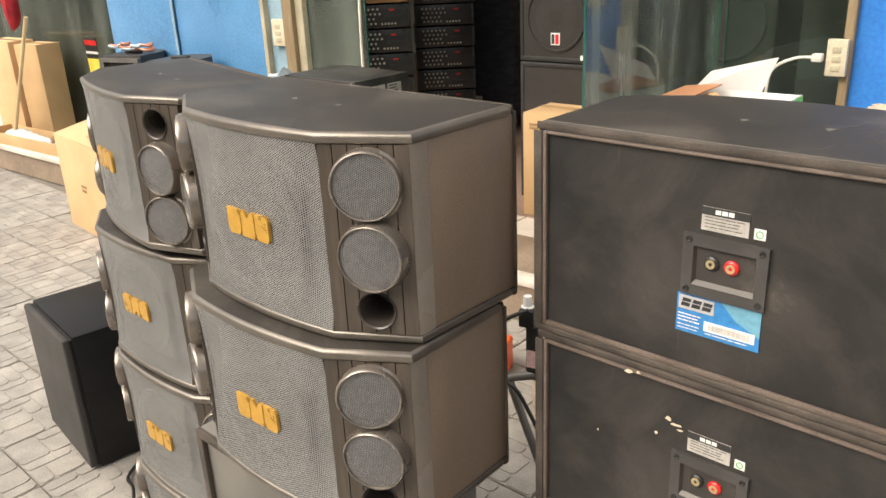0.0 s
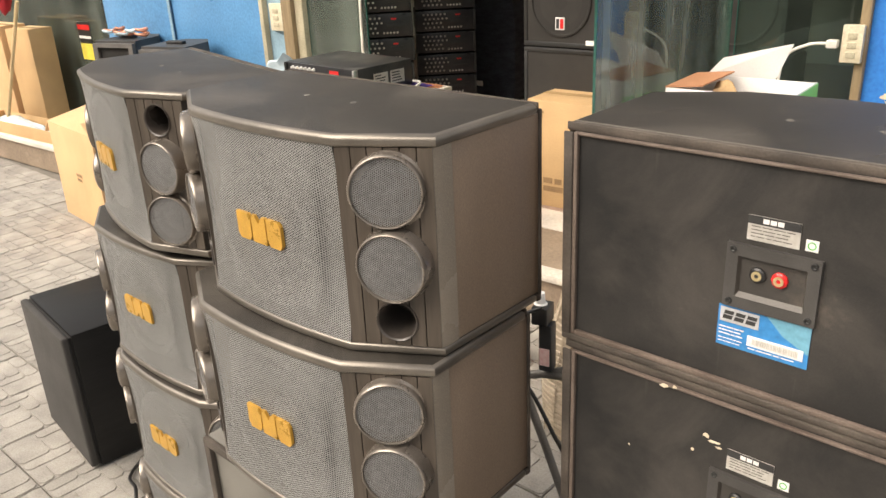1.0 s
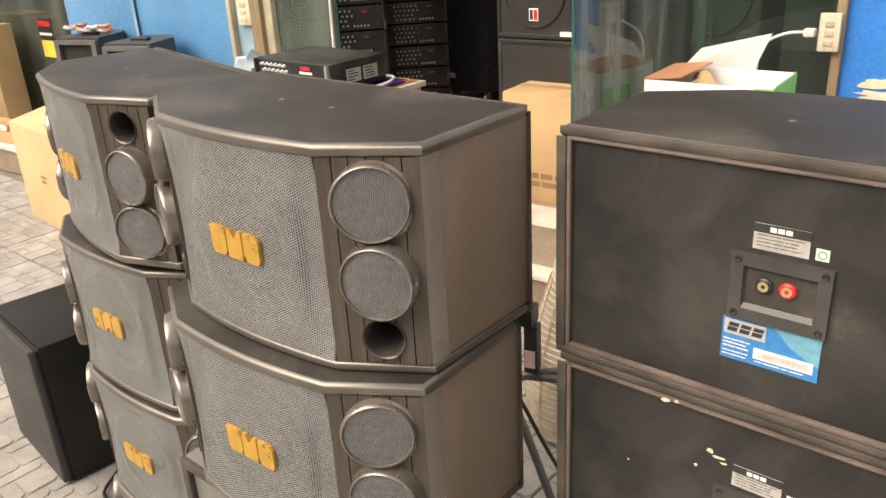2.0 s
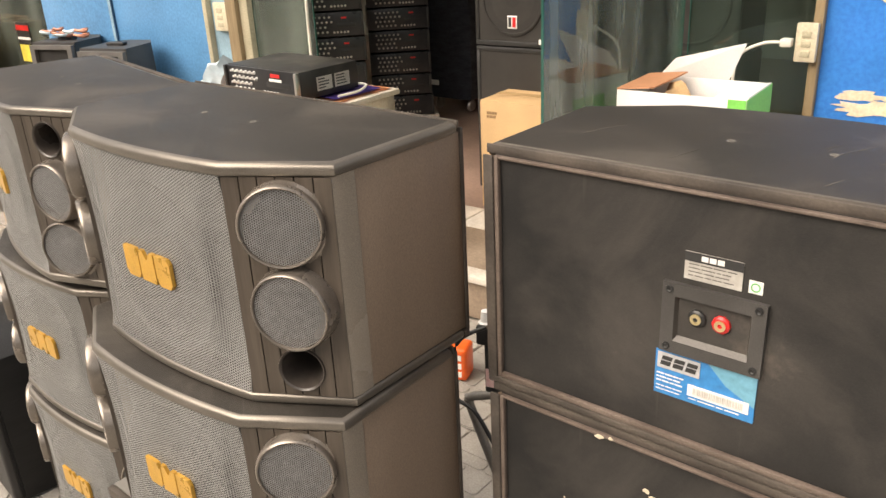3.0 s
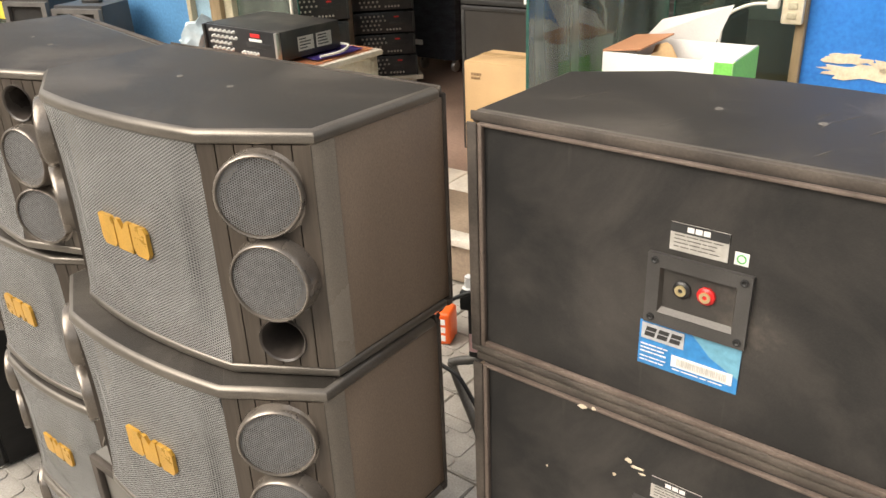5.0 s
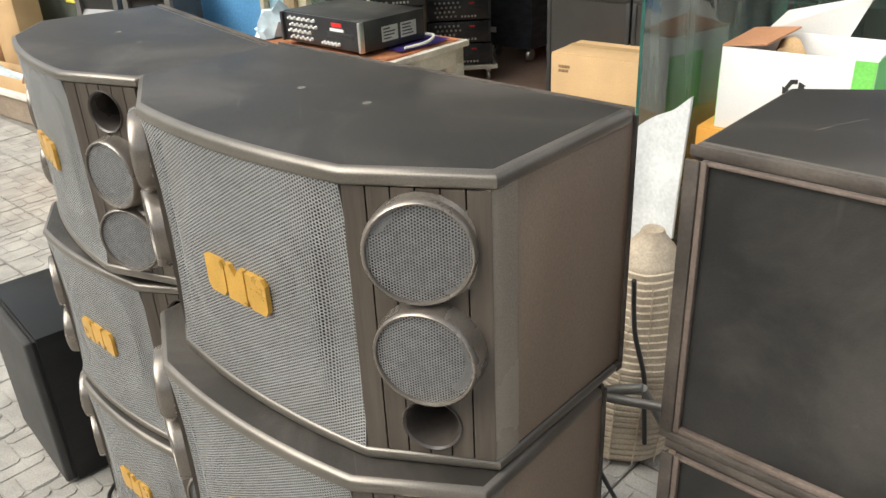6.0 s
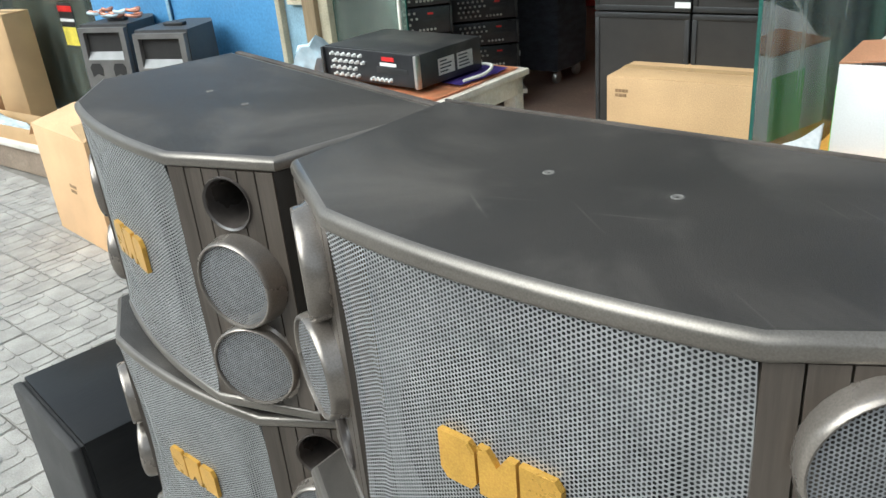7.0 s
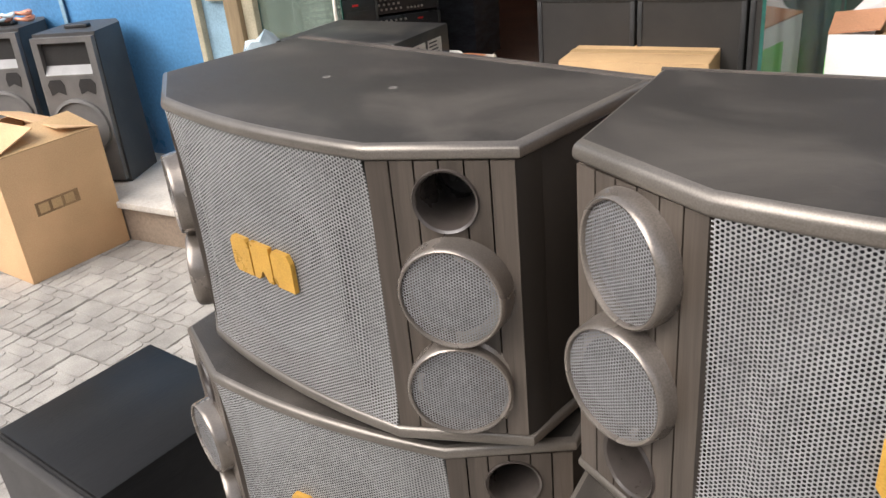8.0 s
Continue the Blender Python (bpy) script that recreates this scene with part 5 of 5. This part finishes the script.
# ---- powered speakers by the blue panel ----
def pa_speaker(m, label):
    r = root("powered_speaker", m, label, "speaker", "powered speakers by the blue panel")
    h = 0.74
    bm = bmesh.new()
    out_ = [(-0.168, 0.0), (0.168, 0.0), (0.155, 0.26), (0.08, 0.36), (-0.08, 0.36), (-0.155, 0.26)]
    prism(bm, out_, 0, h)
    for v in bm.verts:
        if v.co.z > h / 2:
            v.co.y = v.co.y * 0.88 + 0.03
            v.co.x *= 0.94
    soft(bm, 0.025, 3, 20)
    part("shell", bm, PAGREY, r, "moulded grey-black shell")
    # horn mouth, ports and woofer ring stand on the front
    hw, hh, cz = 0.122, 0.078, 0.622
    tilt = Matrix(((1, 0, 0, 0), (0, 1, 0.04, -0.006), (0, 0, 1, 0), (0, 0, 0, 1)))
    bm = bmesh.new()
    # front moulding, built of a rim round the mouth and a lower plate
    for dims in ((-0.155, 0.155, cz + hh, 0.725), (-0.155, -hw, cz - hh, cz + hh), (hw, 0.155, cz - hh, cz + hh), (-0.155, 0.155, 0.02, cz - hh)):
        add_box(bm, dims[0], dims[1], -0.022, 0.012, dims[2], dims[3])
    bmesh.ops.remove_doubles(bm, verts=bm.verts, dist=0.0005)
    bm.transform(tilt)
    part("front_moulding", bm, PA_RIM, r, "grey moulded front")
    bm = bmesh.new()
    prism(bm, [(-0.022, cz - hh), (-0.024, cz - hh + 0.006), (0.004, cz - hh + 0.05), (0.006, cz - hh)], -hw + 0.002, hw - 0.002)
    bm.transform(Matrix(((0, 0, 1, 0), (1, 0, 0, 0), (0, 1, 0, 0), (0, 0, 0, 1))))
    bm.transform(tilt)
    part("mouth_shelf", bm, PA_SHELF, r, "pale sloping lip of the mouth", 0)
    bm = bmesh.new()
    add_box(bm, -hw + 0.001, hw - 0.001, 0.002, 0.010, cz - hh + 0.001, cz + hh - 0.001)
    bm.transform(tilt)
    part("horn_throat", bm, INNER, r, "dark horn throat", 0)
    for s in (-1, 1):
        bm = bmesh.new()
        prism(bm, [(s * 0.040, 0.455), (s * 0.075, 0.470), (s * 0.112, 0.452), (s * 0.122, 0.505), (s * 0.105, 0.528), (s * 0.05, 0.528), (s * 0.036, 0.50)][::s], 0.0225, 0.0245)
        bm.transform(Matrix(((1, 0, 0, 0), (0, 0, -1, 0.0), (0, 1, 0, 0), (0, 0, 0, 1))))
        bm.transform(tilt)
        part("port", bm, INNER, r, "dark corner port", 0)
    bm = bmesh.new()
    lathe(bm, [(0.142, 0.018), (0.14, 0.034), (0.126, 0.038), (0.122, 0.026), (0.05, 0.03), (0, 0.034)], 32)
    bm.transform(tilt @ Matrix.Translation((0, 0, 0.295)) @ Euler((radians(90), 0, 0)).to_matrix().to_4x4())
    part("woofer_grille", bm, PA_RIM, r, "round woofer front")
    box_part("carry_handle", (-0.06, 0.06, 0.13, 0.17, h - 0.002, h + 0.02), BLACKP, r, "", 0.008)
    return r


pa_speaker(pose(-4.97, 2.72, FLOOR, 0, 0, 20) @ Matrix.Diagonal((1.12, 1.12, 1.06, 1)), "grey-black moulded powered speaker standing by a blue panel")
pa_speaker(pose(-5.60, 2.72, FLOOR, 0, 0, 20) @ Matrix.Diagonal((1.12, 1.12, 1.06, 1)), "grey-black moulded powered speaker with a bag of cable on top")
bagr = root("cable_bag", pose(-5.65, 2.87, FLOOR + 0.80, 0, 0, 20), "clear bag of coiled red-brown wire on a powered speaker", "bag")
for k in range(12):
    rnd = random.Random(60 + k)
    cx, cy, rr = rnd.uniform(-0.19, 0.19), rnd.uniform(-0.05, 0.05), rnd.uniform(0.03, 0.05)
    tube("wire_coil", [(cx + rr * math.cos(a * 0.7), cy + rr * 0.8 * math.sin(a * 0.7), 0.012 + 0.0035 * k + 0.006 * math.sin(a * 1.3)) for a in range(10)], 0.009, COPPERWIRE if k % 3 else PLASTIC_BAG, bagr)

# ---- display window at the far end ----
tall = carton("tall_carton", SHOP @ pose(-4.86, -0.36, FLOOR, 0, 0, 0), 0.46, 0.22, 0.80, CARD_L, "tall pale brown carton standing by the display window")
tl2 = carton("tall_carton", SHOP @ pose(-4.36, -0.33, FLOOR, 0, 0, 8), 0.30, 0.22, 0.78, CARD, "tall brown carton beside a pale one")
tray = carton("cardboard_tray", SHOP @ pose(-4.62, -0.62, FLOOR, 0, 0, 1), 1.35, 0.24, 0.10, CARD, "low brown cardboard tray on the stone step", open_top=True)
crumple("plastic_sheet", SHOP @ pose(-4.1, -0.50, FLOOR + 0.012), 0.9, 0.18, 0.09, PLASTIC_BAG, "crumpled clear plastic in the cardboard tray", "plastic", 12)
broom = root("broom", pose(-7.0, 2.50, FLOOR, 0, 0, 0), "wooden broom stick with a red cloth, leaning by the window", "broom")
tube("stick", [(-0.28, 0, 0.0), (0.12, 0.16, 1.02)], 0.016, BAMBOO, broom, smooth_path=False)
bm = bmesh.new()
bmesh.ops.create_icosphere(bm, subdivisions=3, radius=1)
for v in bm.verts:
    k = 1 + 0.25 * noise.noise(v.co * 2.2)
    v.co = Vector((v.co.x * 0.075 * k - 0.02, v.co.y * 0.06 * k + 0.12, v.co.z * 0.24 * k + 1.16))
part("red_cloth", bm, FABRIC_RED, broom, "dark red cloth", 60)
dk = shop_box("display_back", (-4.0, -3.345, 0.25, 0.30, FLOOR, 2.5), DARKSHELF, "dark brown board behind the display glass", "wall", 0.003)


def display_box(u, v, z, w, d, h, material, label, seed):
    r = carton("display_box", SHOP @ pose(u, v, z), w, d, h, material, label, tape=False)
    bm = bmesh.new()
    rnd = random.Random(seed)
    pts = [(w * 0.55 + w * 0.22 * math.cos(2 * math.pi * i / 20), h * 0.30 + h * 0.10 * math.sin(2 * math.pi * i / 20)) for i in range(20)]
    prism(bm, pts, 0, 0.001)
    bm.transform(Matrix(((1, 0, 0, 0), (0, 0, -1, 0.0), (0, 1, 0, 0), (0, 0, 0, 1))))
    part("printed_oval", bm, PLATE_INK, r, "dark printed shape", 0)
    bm = bmesh.new()
    add_box(bm, 0, w * 0.8, -0.001, 0, h * 0.50, h * 0.75)
    part("printed_band", bm, CARD_G, r, "green printed band", 0)
    return r


box_part("display_shelf", (-5.6, -3.6, 0.10, 0.5, 0.95, 0.98), DARKSHELF, None, "", 0.002).matrix_basis = SHOP
tagged(bpy.data.objects["display_shelf"], "dark shelf behind the display glass", "shelf")
box_part("shelf_support", (-5.6, -5.57, 0.10, 0.5, FLOOR, 0.95), DARKSHELF, bpy.data.objects["display_shelf"], "", 0)
box_part("shelf_support", (-3.63, -3.6, 0.10, 0.24, FLOOR, 0.95), DARKSHELF, bpy.data.objects["display_shelf"], "", 0)
display_box(-5.28, 0.14, 0.98, 0.5, 0.3, 0.5, CARD_W, "white and green printed box on the display shelf", 3)
display_box(-4.75, 0.14, 0.98, 0.5, 0.3, 0.5, CARD_W, "white and green printed box on the display shelf", 1)
display_box(-4.22, 0.14, 0.98, 0.35, 0.1, 0.5, CARD_W, "white and green printed box on the display shelf", 2)
note = root("notice", SHOP @ pose(-3.86, 0.03, 0.0), "yellow and black notices stuck on the display glass", "notice")
box_part("yellow_sheet", (0.0, 0.17, -0.004, -0.001, 0.74, 0.87), YELLOW, note, "yellow sheet", 0)
box_part("dark_sheet", (0.0, 0.18, -0.004, -0.001, 0.88, 1.04), BLACKP, note, "black sheet", 0)
box_part("red_strip", (0.0, 0.18, -0.006, -0.004, 0.98, 1.02), RED, note, "red strip", 0)
box_part("white_strip", (0.0, 0.18, -0.006, -0.004, 0.91, 0.93), PAPER, note, "white strip", 0)

# ---- things between the stacks ----
st = root("folding_stand", pose(-1.30, 1.74, 0), "grey steel folding stand behind the speakers", "stand")
tube("front_frame", [(0.16, 0.02, 0.50), (0.02, -0.03, 0.452), (-0.03, -0.04, 0.432), (-0.035, -0.04, 0.40), (0.04, -0.02, 0.18), (0.09, 0.0, 0.012)], 0.013, STANDGREY, st, n=12)
tube("rear_leg", [(0.16, 0.02, 0.50), (0.22, 0.30, 0.012)], 0.012, STANDGREY, st, smooth_path=False)
tube("cross_bar", [(0.02, -0.03, 0.452), (0.24, 0.0, 0.49)], 0.012, STANDGREY, st, smooth_path=False)
ad = root("power_adapter", pose(-1.268, 1.70, 0.482, 0, 0, 15), "black power strip and adapter with a pink label, on the stand", "adapter")
box_part("adapter_body", (-0.004, 0.036, -0.02, 0.022, 0, 0.15), BLACKP, ad, "", 0.006)
box_part("pink_label", (0.0, 0.03, -0.0212, -0.02, 0.02, 0.075), mat("pink_label", (0.75, 0.5, 0.48), 0.5), ad, "pale pink label", 0)
box_part("adapter_head", (-0.022, 0.026, -0.03, 0.03, 0.150, 0.205), BLACKP, ad, "black plug block", 0.005)
bm = bmesh.new()
lathe(bm, [(0, 0.03), (0.012, 0.03), (0.014, 0.0), (0.02, -0.003), (0, -0.004)], 16)
bm.transform(Matrix.Translation((-0.004, 0.0, 0.209)))
part("plug", bm, PAPER, ad, "white round plug")
sack = root("woven_sack", pose(-1.375, 2.12, 0, 0, 0, 0), "brown-beige woven sack tied at the top, on the paving", "sack")
bm = bmesh.new()
prof = [(0, 0.0), (0.12, 0.0), (0.14, 0.02)]
for k in range(29):
    z = 0.035 + 0.021 * k
    r_ = 0.146 + 0.012 * math.sin(z * 7) - 0.05 * max(0, z - 0.35) / 0.3
    prof += [(r_ + 0.003, z), (r_ + 0.003, z + 0.012), (r_ - 0.002, z + 0.015), (r_ - 0.002, z + 0.019)]
prof += [(0.085, 0.652), (0.06, 0.69), (0.035, 0.72), (0.03, 0.735), (0, 0.74)]
lathe(bm, prof, 28)
for v in bm.verts:
    a = math.atan2(v.co.y, v.co.x)
    k = 1 + 0.03 * math.sin(3 * a + 9 * v.co.z) + 0.02 * math.sin(7 * a - 5 * v.co.z)
    v.co.x, v.co.y = v.co.x * k + 0.06 * v.co.z, v.co.y * k
part("woven_body", bm, WEAVE, sack, "", 30)
tube("strap", [(0.072 + 0.885 * u + 0.06 * z, -0.148 + 0.465 * u, z) for u, z in ((-0.03, 0.66), (-0.01, 0.5), (0.03, 0.36), (0.045, 0.24), (0.06, 0.12))], 0.007, CABLE, sack, "black strap hanging down the sack")
for k in range(14):
    a = 2 * math.pi * k / 14
    tube("stake", [((0.151 + 0.012 * math.sin(z * 7) - 0.05 * max(0, z - 0.35) / 0.3) * math.cos(a) + 0.06 * z, (0.151 + 0.012 * math.sin(z * 7) - 0.05 * max(0, z - 0.35) / 0.3) * math.sin(a), z) for z in (0.02, 0.16, 0.3, 0.44, 0.6)], 0.0022, WEAVE, sack, n=6)
pb = root("orange_case", pose(-1.92, 2.30, 0, 0, 0, 20), "small orange plastic case on the paving", "case")
box_part("case_shell", (-0.09, 0.09, -0.05, 0.05, 0, 0.14), ORANGE, pb, "", 0.015, 3)
for k in range(3):
    box_part("case_window", (-0.06, -0.0, -0.0515, -0.05, 0.02 + k * 0.036, 0.044 + k * 0.036), PAPER, pb, "pale field", 0)
    box_part("case_window", (0.012, 0.07, -0.0515, -0.05, 0.02 + k * 0.036, 0.044 + k * 0.036), PAPER, pb, "pale field", 0)
tube("loose_cable", [(-1.24, 1.66, 0.70), (-1.30, 1.62, 0.66), (-1.335, 1.62, 0.56), (-1.33, 1.63, 0.47), (-1.25, 1.62, 0.45), (-1.17, 1.64, 0.30), (-1.16, 1.75, 0.1), (-1.18, 1.85, 0.012), (-1.1, 1.88, 0.010), (-0.95, 1.85, 0.010)], 0.006, CABLE)
tagged(bpy.data.objects["loose_cable"], "black cable hanging from the adapter to the paving", "cable")
for k in range(4):
    rnd = random.Random(80 + k)
    bm = bmesh.new()
    pts = [(0.03 * math.cos(a), 0.014 * math.sin(a)) for a in [2 * math.pi * i / 10 for i in range(10)]]
    prism(bm, pts, 0, 0.0015)
    for v in bm.verts:
        v.co.z += 6 * v.co.x ** 2 * 1.5
    lf = part("dry_leaf", bm, LEAF)
    lf.matrix_basis = pose(-1.02 + rnd.uniform(-0.2, 0.2), 1.32 + rnd.uniform(-0.15, 0.2), 0.006, 0, 0, rnd.uniform(0, 360))
    tagged(lf, "small dry brown leaf on the paving", "leaf", "dry leaves")

# ---- scuffs on the rear-facing cabinets: chipped paint showing pale wood ----
def chips(parent, spots, y, seed):
    rnd = random.Random(seed)
    for cx, cz, w, h in spots:
        bm = bmesh.new()
        pts = []
        for i in range(9):
            a = 2 * math.pi * i / 9
            q = rnd.uniform(0.5, 1.1)
            pts.append((cx + w / 2 * math.cos(a) * q, cz + h / 2 * math.sin(a) * q))
        prism(bm, pts, 0, 0.0006)
        bm.transform(Matrix(((-1, 0, 0, 0), (0, 0, 1, y), (0, 1, 0, 0), (0, 0, 0, 1))))
        part("paint_chip", bm, PEEL, parent, "chipped paint showing pale board", 0)


chips(rear2, ((-0.07, 0.268, 0.010, 0.008), (-0.058, 0.262, 0.022, 0.006), (-0.05, 0.255, 0.012, 0.004), (-0.032, 0.25, 0.008, 0.012), (-0.088, 0.236, 0.006, 0.006), (-0.19, 0.20, 0.004, 0.004)), 0.2392, 5)
chips(rear2, ((-0.135, H - 0.014, 0.016, 0.008), (-0.118, H - 0.011, 0.008, 0.006)), 0.2488, 6)

def scratches(parent, count, xr, yr, z, seed):
    """Thin pale scratches in the vinyl of a top."""
    rnd = random.Random(seed)
    for k in range(count):
        cx, cy, a = rnd.uniform(*xr), rnd.uniform(*yr), radians(rnd.choice((62, 70, 78, 20)) + rnd.uniform(-6, 6))
        ln, w = rnd.uniform(0.012, 0.055), rnd.uniform(0.0004, 0.0009)
        bm = bmesh.new()
        prism(bm, [(-ln / 2, 0), (-ln / 5, -w), (ln / 4, -w * 0.7), (ln / 2, 0), (ln / 5, w), (-ln / 3, w * 0.6)], 0, 0.0003)
        bm.transform(pose(cx, cy, z) @ Matrix.Rotation(a, 4, "Z"))
        part("scratch", bm, SCUFF, parent, "thin pale scratch", 0)


scratches(rear, 22, (-0.28, -0.08), (0.02, 0.21), H + 0.0001, 31)
scratches(rear, 6, (-0.08, 0.25), (0.03, 0.2), H + 0.0001, 32)

# ---- paving tiles, nearest the path as pieces ----
TILE = 0.333


def tile_mesh(name, turn):
    """A cast paving tile: raised pads of several sizes between shallow channels."""
    bm = bmesh.new()
    s = TILE - 0.006
    add_box(bm, -s / 2, s / 2, -s / 2, s / 2, -0.03, -0.004)
    c = s / 6
    pads = [(0, 0, 3, 2), (3, 0, 1, 3), (4, 0, 2, 1), (4, 1, 2, 2), (0, 2, 1, 2), (1, 2, 2, 2), (0, 4, 3, 1), (0, 5, 2, 1), (2, 5, 2, 1), (3, 3, 1, 2), (4, 3, 2, 3)]
    for x, y, w, h in pads:
        x0, y0 = -s / 2 + x * c + 0.0021, -s / 2 + y * c + 0.0021
        pw, ph, k = w * c - 0.0042, h * c - 0.0042, 0.012
        ring = [(x0 + k, y0), (x0 + pw - k, y0), (x0 + pw, y0 + k), (x0 + pw, y0 + ph - k), (x0 + pw - k, y0 + ph), (x0 + k, y0 + ph), (x0, y0 + ph - k), (x0, y0 + k)]
        vs = prism(bm, ring, -0.004, 0.0)
        for v in vs:
            if v.co.z > -0.001:
                v.co.x += 0.0012 if v.co.x < x0 + pw / 2 else -0.0012
                v.co.y += 0.0012 if v.co.y < y0 + ph / 2 else -0.0012
    bm.transform(Matrix.Rotation(radians(turn), 4, "Z"))
    bmesh.ops.recalc_face_normals(bm, faces=bm.faces)
    me = bpy.data.meshes.new(name)
    bm.to_mesh(me)
    bm.free()
    me.materials.append(PAVER)
    return me


paving = root("pavement", pose(0, 0, 0), "grey cast paving tiles with raised pads", "pavement", kind="structure")
tiles = [tile_mesh("paving_tile", 90 * k) for k in range(2)]
rnd = random.Random(7)
rest = bmesh.new()
edge_y = lambda x: 3.296 + 0.0647 * (x + 3.0) - 0.66
for i in range(-40, 16):
    for j in range(-12, 10):
        x, y = -4.28 + TILE * (i + 12.5), 0.72 + TILE * (j + 0.5)
        if y + TILE / 2 > edge_y(x) + 0.25:
            continue
        near_path = -7.2 < x < 0.3 and 0.35 < y
        dz, tz = rnd.uniform(-0.0025, 0.0015), rnd.uniform(-0.4, 0.4)
        if near_path:
            o = new("paving_tile", tiles[(i + j) % 2])
            o.parent = paving
            o.matrix_basis = pose(x, y, dz, rnd.uniform(-0.25, 0.25), rnd.uniform(-0.25, 0.25), tz)
        else:
            add_box(rest, x - TILE / 2 + 0.003, x + TILE / 2 - 0.003, y - TILE / 2 + 0.003, y + TILE / 2 - 0.003, -0.03, dz)
far = part("paving_rest", rest, PAVER, None, "", 0)
tagged(far, "further grey paving tiles", "pavement", kind="stuff")
